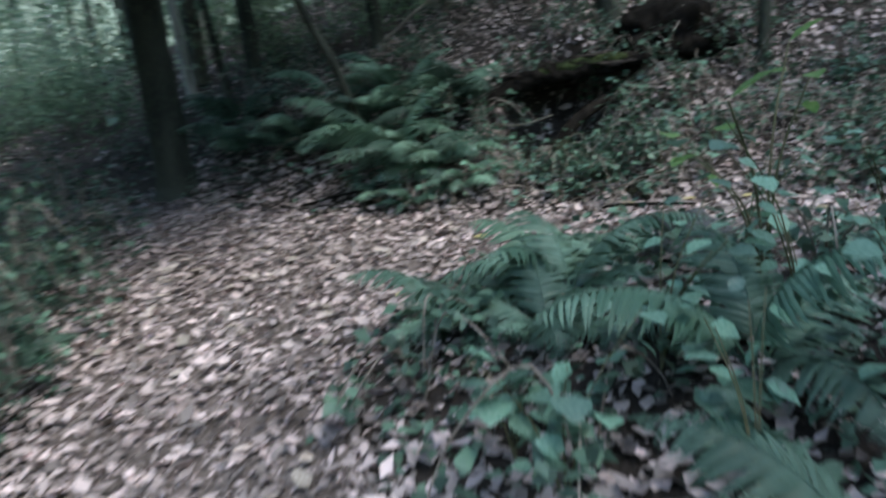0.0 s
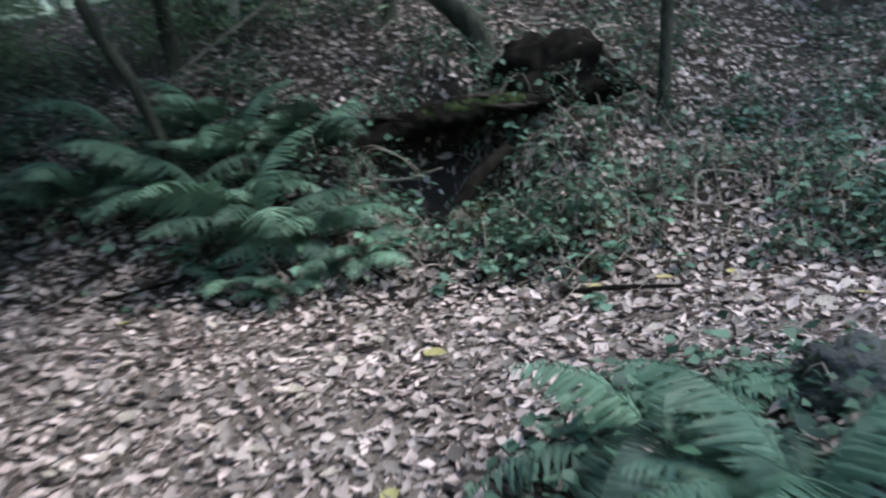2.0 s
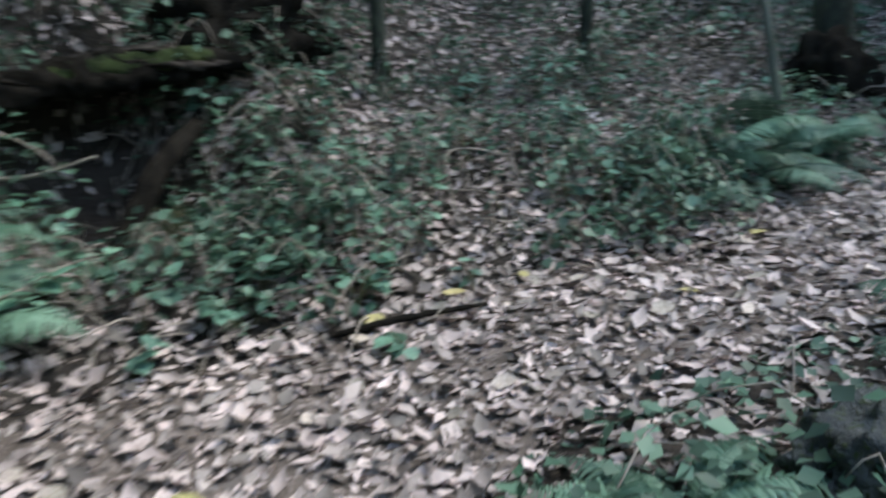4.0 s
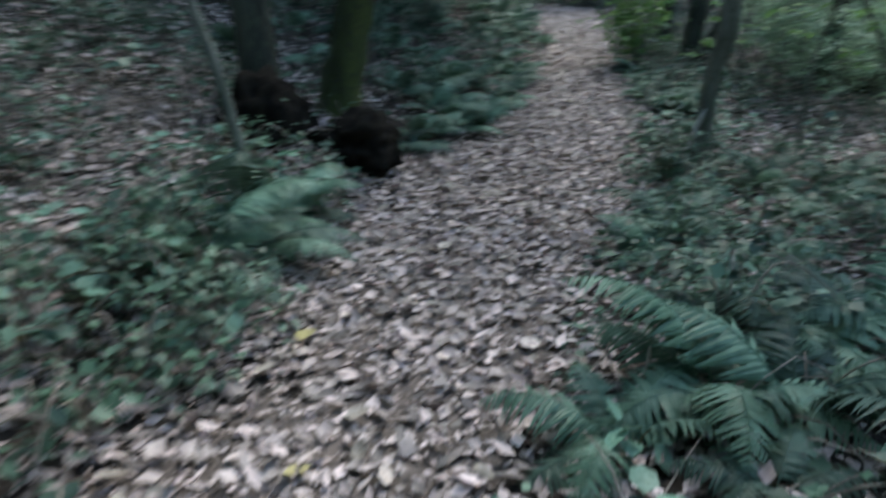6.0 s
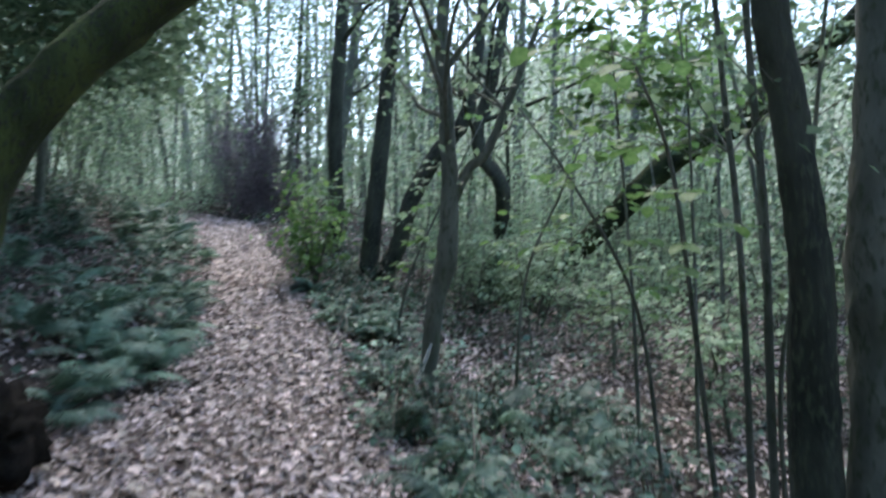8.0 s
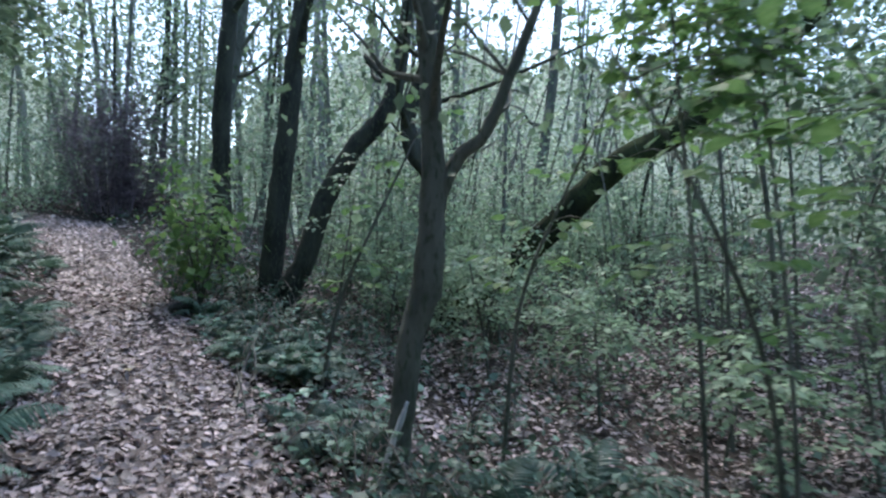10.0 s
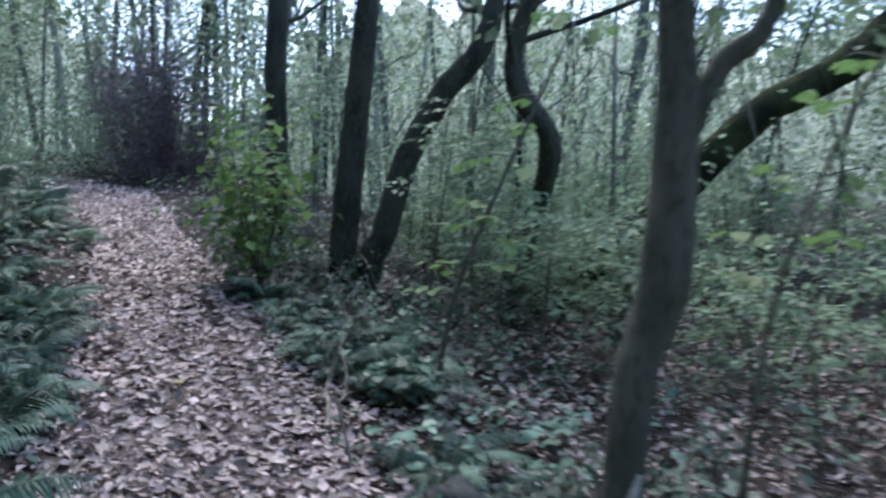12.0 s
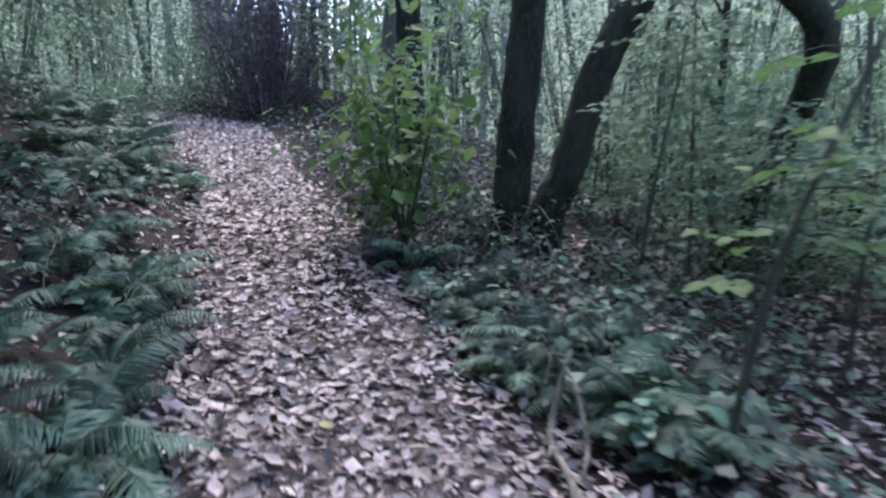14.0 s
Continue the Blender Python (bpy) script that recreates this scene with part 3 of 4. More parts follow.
for x, y, s, n, a in [(-2.7, 1.85, 1.35, 11, -0.7), (-3.2, 1.85, 1.3, 10, -1.0), (-3.7, 1.9, 1.25, 10, -1.1), (-2.35, 2.15, 1.1, 9, -0.6), (-1.95, 1.95, 0.75, 8, -0.8), (-2.2, 1.55, 0.6, 8, -0.9), (-4.4, 1.5, 1.2, 9, -1.0), (-4.1, 2.6, 1.2, 8, -0.8), (-5.2, 1.2, 1.1, 8, -1.0),
                      (-3.1, 2.7, 1.2, 9, -0.8), (-3.6, 2.5, 1.1, 8, -0.9), (1.95, 4.75, 0.95, 10, -1.0), (2.3, 4.75, 0.85, 8, -0.5), (1.6, 4.45, 0.7, 8, -1.2), (1.4, 4.2, 0.95, 9, -1.3), (1.75, 4.35, 0.9, 8, -0.9), (-6.2, 1.4, 1.1, 8, -0.8), (-2.6, 1.45, 0.6, 7, -1.0), (-4.8, 2.2, 1.1, 8, -1.0)]:
    fern(x, y, s, n, BANK, a, 4.2, dead=1)
SIDE = "dense green fern on the slope beside the footpath"
near_ferns = [(-1.5, -1.75), (-2.4, -1.55), (-3.3, -1.45), (-0.9, -2.0), (3.7, 2.9), (4.2, 3.05), (4.7, 3.2), (5.2, 3.4), (4.6, 2.5), (5.8, 3.9), (6.4, 3.3), (6.8, 2.7), (6.0, 2.6), (7.5, 4.75), (8.75, 5.3), (8.9, 5.85), (9.3, 6.0), (8.7, 5.2), (9.8, 6.4), (7.1, 4.5), (9.5, 5.4), (10.1, 6.3), (10.4, 6.9), (8.95, 5.5), (9.3, 5.75), (8.5, 5.15), (9.0, 5.05)]
for x, y in near_ferns:
    fern(x, y, rng.uniform(0.62, 0.9), 9, SIDE, rng.uniform(0, 6.28), dead=int(rng.integers(0, 2)))
for x, y, s in [(7.05, 7.0, 0.6), (7.35, 7.2, 0.7), (7.75, 7.4, 0.65), (8.1, 7.65, 0.7), (8.55, 7.95, 0.7), (7.0, 7.5, 0.8), (7.5, 7.85, 0.8), (6.4, 6.75, 0.65), (6.0, 6.6, 0.7), (9.2, 8.3, 0.7), (5.6, 6.5, 0.7)]:
    fern(x, y, s, 8, SIDE, -1.0, 5.6, dead=3)
for k in range(84):
    u = rng.uniform(4.6, 14.5)
    ey = left_y(u)
    off = 0.22 + 2.7 * rng.uniform(0, 1) ** 1.5
    fern(u - 0.5 * off, ey + 0.87 * off, rng.uniform(0.6, 0.95), 5, SIDE, -1.0, 5.2, dead=int(rng.integers(2, 6)))


# ---- low plants ----
def broad_leaf(w, seed):
    r = np.random.default_rng(seed)
    v = LEAF8.copy()
    v[:, 1] *= w * 1.25
    v[:, 2] += 0.02 * r.normal(0, 1, 8)
    return link_mesh("leaf", v, LEAF8_F, LEAF)


LEAVES = [broad_leaf(w, k) for k, w in enumerate((0.9, 1.2, 1.5))]


def low_plant(x, y, n, size, tall, label="low green broad-leaved plant among the fallen leaves"):
    root = tagged(new("low_plant"), label, "plant", "low plants")
    root.location = (x, y, G(x, y) - 0.01)
    for k in range(max(2, n // 3)):
        a, t = rng.uniform(0, 6.283), tall * rng.uniform(0.6, 1.1)
        tip = np.array([math.cos(a) * t * 0.5, math.sin(a) * t * 0.5, t])
        stem = child("stem", link_mesh("stem", *tube(smooth_line([(0, 0, 0, 0.004), (tip[0] * 0.35, tip[1] * 0.35, t * 0.6, 0.003), (*tip, 0.002)], 3), 4, 0), STEM), root)
        for j in range(3 if tall < 0.5 else 6):
            s = size * rng.uniform(0.7, 1.25)
            at = tip * (1 - (0.22 if tall < 0.5 else 0.13) * j) + rng.normal(0, 0.01 + 0.03 * (tall > 0.5), 3)
            child("leaf", LEAVES[int(rng.integers(0, 3))], stem, Matrix.LocRotScale(at, Euler((rng.normal(0, 0.3), rng.normal(0.2, 0.3), a + (j - 1) * 1.5 + rng.normal(0, 0.4))), (s, s, s)))


for x, y, n, s, t in [(-0.04, 2.85, 6, 0.085, 0.16), (0.14, 3.42, 7, 0.08, 0.25), (-1.3, 1.95, 9, 0.09, 0.16), (-0.95, 2.35, 6, 0.08, 0.14), (0.95, 3.35, 9, 0.08, 0.35), (0.7, 3.55, 8, 0.08, 0.3), (-0.35, 3.3, 9, 0.09, 0.3),
                      (-0.5, 2.75, 6, 0.08, 0.15), (0.25, 0.75, 6, 0.09, 0.14), (1.55, -0.42, 9, 0.1, 0.35), (1.7, 1.9, 6, 0.1, 0.25), (1.45, 1.7, 5, 0.1, 0.2), (-1.0, 3.4, 9, 0.08, 0.25),
                      (-0.8, 3.7, 9, 0.08, 0.3), (-1.6, 3.75, 9, 0.09, 0.25), (-0.3, 2.2, 6, 0.08, 0.12)]:
    low_plant(x, y, n, s, t)
for x, y, n, s, t in [(1.65, 0.15, 12, 0.075, 0.60), (1.9, 0.6, 12, 0.075, 0.75), (2.15, -0.1, 12, 0.08, 0.65), (2.4, 0.35, 12, 0.08, 0.8), (1.8, -0.45, 9, 0.08, 0.5), (2.6, 0.9, 12, 0.08, 0.8), (1.55, 0.75, 9, 0.075, 0.55), (1.9, 1.2, 9, 0.075, 0.6),
                      (-2.2, 3.85, 9, 0.09, 0.25), (-1.8, 3.95, 9, 0.09, 0.28), (-2.6, 3.55, 9, 0.09, 0.25), (-2.9, 3.3, 9, 0.09, 0.3), (-1.5, 3.8, 9, 0.08, 0.2), (0.75, 3.9, 9, 0.09, 0.4), (1.05, 4.1, 9, 0.09, 0.4), (1.35, 4.1, 9, 0.09, 0.35), (0.5, 3.7, 9, 0.08, 0.3)]:
    low_plant(x, y, n, s, t, "leafy green plant growing up through the undergrowth")
for k in range(50):
    u = rng.uniform(-4, 3.5)
    ey = left_y(u)
    low_plant(u - 0.2, ey + rng.uniform(0.2, 3.2), int(rng.integers(5, 10)), rng.uniform(0.06, 0.09), rng.uniform(0.12, 0.35))
for k in range(50):
    u = rng.uniform(3.0, 12)
    ey = right_y(u)
    low_plant(u + 0.2, ey - rng.uniform(0.1, 2.6), int(rng.integers(5, 9)), rng.uniform(0.06, 0.10), rng.uniform(0.12, 0.35))


def leafy_plant(x, y, n, tall, size):
    """A knee-high plant of pale rounded leaves on several thin stalks."""
    root = tagged(new("leafy_plant"), "low plant of pale rounded leaves on the leafy bank", "plant", "leafy plants on the bank")
    root.location = (x, y, G(x, y) - 0.01)
    stalks, at, yaw = [], [], []
    for k in range(n):
        a, t = rng.uniform(0, 6.283), tall * rng.uniform(0.5, 1.1)
        tip = np.array([math.cos(a) * t * 0.7, math.sin(a) * t * 0.7, t])
        stalks.append(tube(smooth_line([(0, 0, 0, 0.004), (tip[0] * 0.3, tip[1] * 0.3, t * 0.6, 0.003), (*tip, 0.002)], 3), 4, 0))
        for j in range(3):
            at.append(tip + rng.normal(0, 0.012, 3))
            yaw.append(a + (j - 1) * 1.6 + rng.normal(0, 0.3))
    k = len(at)
    m = turns(np.array(yaw), rng.normal(0.1, 0.25, k), rng.normal(0, 0.25, k))
    tagged(child("stalk", link_mesh("stalk", *merged(stalks), STEM), root), kind="stuff")
    child("foliage", link_mesh("foliage", *scatter(np.array(at), m, rng.uniform(0.7, 1.25, k) * size, LEAF8, LEAF8_F, rng.uniform(1.1, 1.6, k)), LEAF), root)


for k in range(46):
    u = rng.uniform(-3.2, 2.6)
    leafy_plant(u, left_y(u) + 0.25 + 2.6 * rng.uniform(0, 1) ** 1.2, int(rng.integers(4, 9)), rng.uniform(0.12, 0.34), rng.uniform(0.06, 0.095))
for k in range(26):
    u = rng.uniform(6.5, 12)
    leafy_plant(u, right_y(u) - rng.uniform(0.15, 1.8), int(rng.integers(4, 8)), rng.uniform(0.15, 0.35), rng.uniform(0.06, 0.09))


def cover(n, box, lo, hi, size, patch):
    x, y = rng.uniform(box[0], box[1], n), rng.uniform(box[2], box[3], n)
    left, right, south = side(x, y, LEFT_EDGE), -side(x, y, RIGHT_EDGE), side(x, y, SOUTH_EDGE)
    off = np.maximum.reduce([left, right, south])
    thick = np.sin(x * 2.3 + 1.3 * np.sin(y * 1.7)) + np.sin(y * 2.9 + 1.1 * np.sin(x * 2.1 + 2))
    ok = (off > 0.05) & (thick > patch + rng.normal(0, 0.5, n))
    x, y, off = x[ok], y[ok], off[ok]
    z = height(x, y) + rng.uniform(lo, hi, len(x)) * np.clip(off * 3, 0.15, 1)
    m = turns(rng.uniform(0, 6.283, len(x)), rng.normal(0.2, 0.35, len(x)), rng.normal(0, 0.35, len(x)))
    return scatter(np.stack([x, y, z], -1), m, rng.uniform(0.6, 1.3, len(x)) * size, LEAF5, LEAF5_F, rng.uniform(1.0, 1.8, len(x)))


tagged(new("ground_cover", link_mesh("ground_cover", *merged([cover(27000, (-8, 4, 0, 9), 0.02, 0.28, 0.06, 0.2), cover(34000, (2.5, 20, -5, 15), 0.02, 0.40, 0.07, -0.2), cover(2500, (-4, 5, -4, 3), 0.02, 0.2, 0.06, 0.2), cover(5000, (-0.1, 4.5, -1, 3.2), 0.02, 0.14, 0.05, -0.6)]), IVY)),
       "low ivy and bramble leaves covering the woodland floor", "ground cover", kind="stuff")


def shrub(name, x, y, h, w, n, size, mat, label, stems=6, category="shrub"):
    root = tagged(new(name), label, category)
    z0 = G(x, y)
    root.location = (x, y, z0 - 0.03)
    tips = []
    for k in range(stems):
        a, t = rng.uniform(0, 6.283), rng.uniform(0.6, 1.0)
        rows = [(0, 0, 0, 0.014), (math.cos(a) * w * 0.25 * t, math.sin(a) * w * 0.25 * t, h * 0.5 * t, 0.010), (math.cos(a) * w * 0.5 * t, math.sin(a) * w * 0.5 * t, h * t, 0.004)]
        line = smooth_line(rows, 5)
        child("stem", link_mesh("stem", *tube(line, 5), BARK), root)
        tips += [line[-1, :3], line[-3, :3], line[-5, :3], line[4, :3]]
    child("foliage", link_mesh("foliage", *leafy(tips, n, (w * 0.22, w * 0.22, h * 0.10), size), mat, False), root)
    return root


shrub("bright_shrub", 10.9, 7.15, 1.75, 0.95, 620, 0.13, BRIGHT, "bright green young shrub at the edge of the footpath", 7)
for k in range(105):
    x, y = rng.uniform(7, 26), rng.uniform(-8, 6.2)
    if -side(np.array([x]), np.array([y]), RIGHT_EDGE)[0] < np.interp(x, [7, 10, 13, 16], [3.2, 2.6, 2.4, 2.0]) or (x < 9 and y > 2):
        continue
    shrub("woodland_shrub", x, y, rng.uniform(0.9, 2.6), rng.uniform(0.9, 1.8), 650, 0.08, MID_LEAF, "loose green undergrowth shrub between the trees", 4)
for k in range(40):
    x, y = rng.uniform(-16, 30), rng.uniform(3, 24)
    if side(np.array([x]), np.array([y]), LEFT_EDGE)[0] < 3.0:
        continue
    shrub("woodland_shrub", x, y, rng.uniform(0.8, 2.2), rng.uniform(0.9, 1.8), 600, 0.09, CROWN, "loose green undergrowth shrub on the wooded bank", 4)

# ---- the woods beyond ----
def woods(clumps, per, size, near=11, far=40, high=2.4, spread=0.8):
    """Flat, uneven sprays of leaves in clumps of very different size, thicker low down."""
    places = []
    while len(places) < clumps:
        a, r = rng.uniform(0, 6.283), near + (far - near) * rng.uniform(0, 1) ** 0.8
        x, y = 7 + r * math.cos(a), 4 + r * math.sin(a)
        if max(side(np.array([x]), np.array([y]), LEFT_EDGE)[0], -side(np.array([x]), np.array([y]), RIGHT_EDGE)[0]) < 2.2 and r < 30:
            continue
        places.append((x, y, max(0.4, rng.gamma(1.7, high))))
    p = np.array(places)
    p[:, 2] += height(p[:, 0], p[:, 1])
    wide = spread * rng.lognormal(-0.15, 0.55, clumps)
    count = np.maximum(8, (per * (wide / spread) ** 1.6)).astype(int)
    who = np.repeat(np.arange(clumps), count)
    n = len(who)
    slope = rng.normal(0, 0.35, (clumps, 2))
    d = rng.normal(0, 1, (n, 3)) * wide[who][:, None] * (1, 1, 0.30)
    d[:, 2] += d[:, 0] * slope[who, 0] + d[:, 1] * slope[who, 1]
    m = turns(rng.uniform(0, 6.283, n), rng.normal(0.3, 0.5, n), rng.normal(0, 0.5, n))
    return scatter(p[who] + d, m, rng.uniform(0.6, 1.4, n) * size, LEAF4, LEAF4_F, rng.uniform(0.8, 1.4, n))


# Backdrop ring for the far treetops, made slightly glowing to look hazy.
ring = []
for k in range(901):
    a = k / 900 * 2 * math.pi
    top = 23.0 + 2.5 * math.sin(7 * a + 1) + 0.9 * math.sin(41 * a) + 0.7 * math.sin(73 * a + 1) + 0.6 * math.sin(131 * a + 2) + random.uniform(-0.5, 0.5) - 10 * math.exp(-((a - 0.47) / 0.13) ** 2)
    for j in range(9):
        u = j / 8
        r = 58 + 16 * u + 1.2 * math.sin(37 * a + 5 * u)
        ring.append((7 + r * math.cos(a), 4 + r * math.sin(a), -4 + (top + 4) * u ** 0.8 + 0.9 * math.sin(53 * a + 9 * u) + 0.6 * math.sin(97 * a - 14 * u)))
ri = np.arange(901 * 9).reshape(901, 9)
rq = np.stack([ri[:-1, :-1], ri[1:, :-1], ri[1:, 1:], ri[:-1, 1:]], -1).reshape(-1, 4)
tagged(new("backdrop", link_mesh("backdrop", ring, rq, HILL)), "far wooded hillside backdrop, its haze added as faint glow", "hillside", kind="structure")
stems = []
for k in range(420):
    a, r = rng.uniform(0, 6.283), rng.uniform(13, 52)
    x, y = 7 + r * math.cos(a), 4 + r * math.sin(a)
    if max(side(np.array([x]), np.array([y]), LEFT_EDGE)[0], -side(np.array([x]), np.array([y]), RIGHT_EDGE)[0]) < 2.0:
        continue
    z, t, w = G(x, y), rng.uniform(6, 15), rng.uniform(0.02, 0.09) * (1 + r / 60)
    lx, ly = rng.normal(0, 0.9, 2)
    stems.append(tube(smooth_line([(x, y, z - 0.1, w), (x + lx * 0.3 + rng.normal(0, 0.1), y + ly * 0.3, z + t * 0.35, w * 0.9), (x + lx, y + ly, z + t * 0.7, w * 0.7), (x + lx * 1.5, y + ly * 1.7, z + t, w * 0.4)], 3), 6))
tagged(new("distant_trunks", link_mesh("distant_trunks", *merged(stems), HAZY_BARK)), "pale slim trunks of the woods farther off, haze in their colour", "woodland", kind="stuff")
tagged(new("distant_foliage", link_mesh("distant_foliage", *merged([woods(2300, 62, 0.17, spread=0.6), woods(1500, 50, 0.34, 34, 56, 6.5, 1.7), woods(620, 80, 0.20, 15, 38, 5.5, 1.0)]), FAR_LEAF, False)), "green foliage of the woods farther off, paled for haze", "woodland", kind="stuff")


# Leaf clumps overhead, mostly out of view, added to shade banks and path.
def canopy(clumps, per, size, box, low=3.8, high=7.5, clear=0.7):
    places = []
    while len(places) < clumps:
        x, y = rng.uniform(box[0], box[1]), rng.uniform(box[2], box[3])
        if side(np.array([x]), np.array([y]), LEFT_EDGE)[0] < clear and x > -2:
            continue
        # Fewer clumps here, so that more light reaches the bank below.
        if -1.0 < x < 4.5 and y < 8.5 and rng.uniform() < 0.75:
            continue
        places.append((x, y, G(x, y) + rng.uniform(low, high)))
    n = clumps * per
    q = np.repeat(np.array(places), per, 0) + rng.normal(0, 1, (n, 3)) * (0.6, 0.6, 0.35)
    m = turns(rng.uniform(0, 6.283, n), rng.normal(0.2, 0.4, n), rng.normal(0, 0.4, n))
    return scatter(q, m, rng.uniform(0.6, 1.3, n) * size, LEAF4, LEAF4_F, rng.uniform(0.8, 1.4, n))


tagged(new("canopy_foliage", link_mesh("canopy_foliage", *merged([canopy(360, 70, 0.15, (-9, 12, -7, 15)), canopy(130, 85, 0.16, (11.5, 20, -9, 1.5), 3.4, 8.5, -99), canopy(30, 80, 0.15, (5.0, 10.5, 4.5, 8.5), 4.6, 7.5, -1.6), canopy(90, 80, 0.16, (-3.2, -0.2, -2.2, 1.4), 4.0, 6.5, -99), canopy(160, 80, 0.16, (-6, 0.8, -5.5, -1.7), 2.8, 6.0, -99), canopy(240, 80, 0.16, (-6.5, -2.2, -4, 3), 3.2, 6.5), canopy(200, 80, 0.15, (6.2, 12.5, 7.6, 11.5), 2.8, 5.5)]), CROWN, False)), "leafy woodland canopy overhead, mostly unseen, added for shade", "foliage", kind="stuff")


def bramble(x, y, h, w, n, label="tangled dark green bramble on the woodland floor"):
    root = tagged(new("bramble"), label, "bramble", "brambles beside the footpath")
    root.location = on(x, y, -0.02)
    tips = []
    for k in range(5):
        a, t = rng.uniform(0, 6.283), rng.uniform(0.6, 1.1)
        line = smooth_line([(0, 0, 0, 0.006), (math.cos(a) * w * 0.3 * t, math.sin(a) * w * 0.3 * t, h * t, 0.005), (math.cos(a) * w * 0.75 * t, math.sin(a) * w * 0.75 * t, h * 0.7 * t, 0.004), (math.cos(a) * w * t, math.sin(a) * w * t, h * 0.15, 0.002)], 4)
        child("cane", link_mesh("cane", *tube(line, 4, 0), TWIG), root)
        tips += [p for p in line[2:, :3]]
    p = np.array(tips)[rng.integers(0, len(tips), n)] + rng.normal(0, 0.05, (n, 3))
    m = turns(rng.uniform(0, 6.283, n), rng.normal(0.3, 0.3, n), rng.normal(0, 0.35, n))
    child("foliage", link_mesh("foliage", *scatter(p, m, rng.uniform(0.04, 0.085, n), LEAF5, LEAF5_F, rng.uniform(0.9, 1.5, n)), IVY), root)


# ---- sticks, stumps and stones ----
def stick(name, rows, mat, label, category="stick", ring=6, forks=()):
    x, y, z = rows[0][:3]
    root = tagged(new(name), label, category)
    root.location = (x, y, z)
    for k, part_rows in enumerate((rows, *forks)):
        line = smooth_line(part_rows, 6)
        line[:, :3] -= (x, y, z)
        child("branch" if k else "shaft", link_mesh("shaft", *tube(line, ring, 0.2), mat), root)
    return root


def on(x, y, up=0.0):
    return (x, y, G(x, y) + up)


for x, y, h, w in [(0.95, 4.0, 0.4, 0.45), (1.25, 4.25, 0.45, 0.5), (0.55, 3.85, 0.35, 0.45), (1.55, 4.5, 0.4, 0.4), (0.35, 4.3, 0.35, 0.5), (-0.7, 3.2, 0.3, 0.5), (-1.15, 3.6, 0.35, 0.45), (-0.75, 2.75, 0.25, 0.4), (-0.95, 3.85, 0.45, 0.5), (-0.9, 3.2, 0.45, 0.45), (-0.5, 3.6, 0.4, 0.45), (-0.85, 2.95, 0.35, 0.4), (-1.25, 2.95, 0.35, 0.45), (-1.25, 2.5, 0.3, 0.38), (-0.95, 2.6, 0.25, 0.35), (-0.3, 3.95, 0.4, 0.5), (1.36, 4.4, 0.4, 0.4), (-1.9, 4.0, 0.35, 0.5), (-2.7, 3.5, 0.4, 0.5), (-2.95, 2.6, 0.4, 0.5), (-1.3, 4.45, 0.45, 0.6), (-0.8, 4.6, 0.45, 0.6), (-1.9, 4.45, 0.4, 0.6), (-2.0, 3.75, 0.5, 0.6), (-1.55, 4.0, 0.4, 0.5), (-2.5, 3.95, 0.45, 0.55),
                   (0.75, 3.42, 0.32, 0.38), (1.0, 3.62, 0.36, 0.40), (0.55, 3.3, 0.28, 0.35), (1.25, 3.85, 0.34, 0.38), (1.7, 1.1, 0.3, 0.45), (2.4, 1.0, 0.4, 0.6), (1.0, -0.4, 0.4, 0.5), (1.8, -0.35, 0.4, 0.5), (2.6, 2.0, 0.35, 0.5), (3.3, 2.3, 0.3, 0.5)]:
    bramble(x, y, h, w, 150)
for x, y, h, w in [(-0.6, -1.85, 0.5, 0.5), (-1.2, -1.7, 0.5, 0.5), (-1.9, -1.6, 0.5, 0.55), (-2.7, -1.45, 0.55, 0.55), (-3.6, -0.95, 0.5, 0.5), (-2.2, -1.3, 0.5, 0.45), (-3.0, -1.1, 0.5, 0.45), (-4.3, -0.75, 0.55, 0.5), (-5.1, -0.7, 0.6, 0.5), (-6.0, -1.2, 0.7, 0.6), (-0.95, -1.8, 0.8, 0.5), (-1.75, -1.55, 0.8, 0.5), (-2.75, -1.3, 0.85, 0.55), (-3.6, -1.0, 0.9, 0.6), (-4.6, -0.9, 1.0, 0.6), (0.1, -2.25, 0.5, 0.5), (-4.6, -1.6, 0.6, 0.6), (-1.6, -2.3, 0.6, 0.6), (-3.2, -2.1, 0.7, 0.7), (-5.6, -2.2, 0.7, 0.7)]:
    bramble(x, y, h, w, 180, "dark green bramble at the verge of the footpath")
for k in range(70):
    u = rng.uniform(-6, 15)
    ey = left_y(u)
    bramble(u - 0.3, ey + rng.uniform(0.7, 4.5), rng.uniform(0.3, 0.6), rng.uniform(0.45, 0.8), 170)
for k in range(60):
    u = rng.uniform(4.2, 15)
    ey = right_y(u)
    bramble(u + 0.3, ey - 0.35 - 4.5 * rng.uniform(0, 1) ** 1.5, rng.uniform(0.25, 0.5), rng.uniform(0.4, 0.7), 140)

stick("fallen_stick", [(*on(-0.62, 2.30, 0.04), 0.014), (*on(-0.33, 2.43, 0.055), 0.017), (*on(0.03, 2.58, 0.045), 0.010)], DARK_WOOD, "thin dark rotten stick lying on the leaves")
stick("fallen_stick", [(*on(-3.3, 0.95, 0.03), 0.012), (*on(-2.95, 1.25, 0.05), 0.014), (*on(-2.6, 1.55, 0.08), 0.008)], DARK_WOOD, "dark stick lying below the bank")
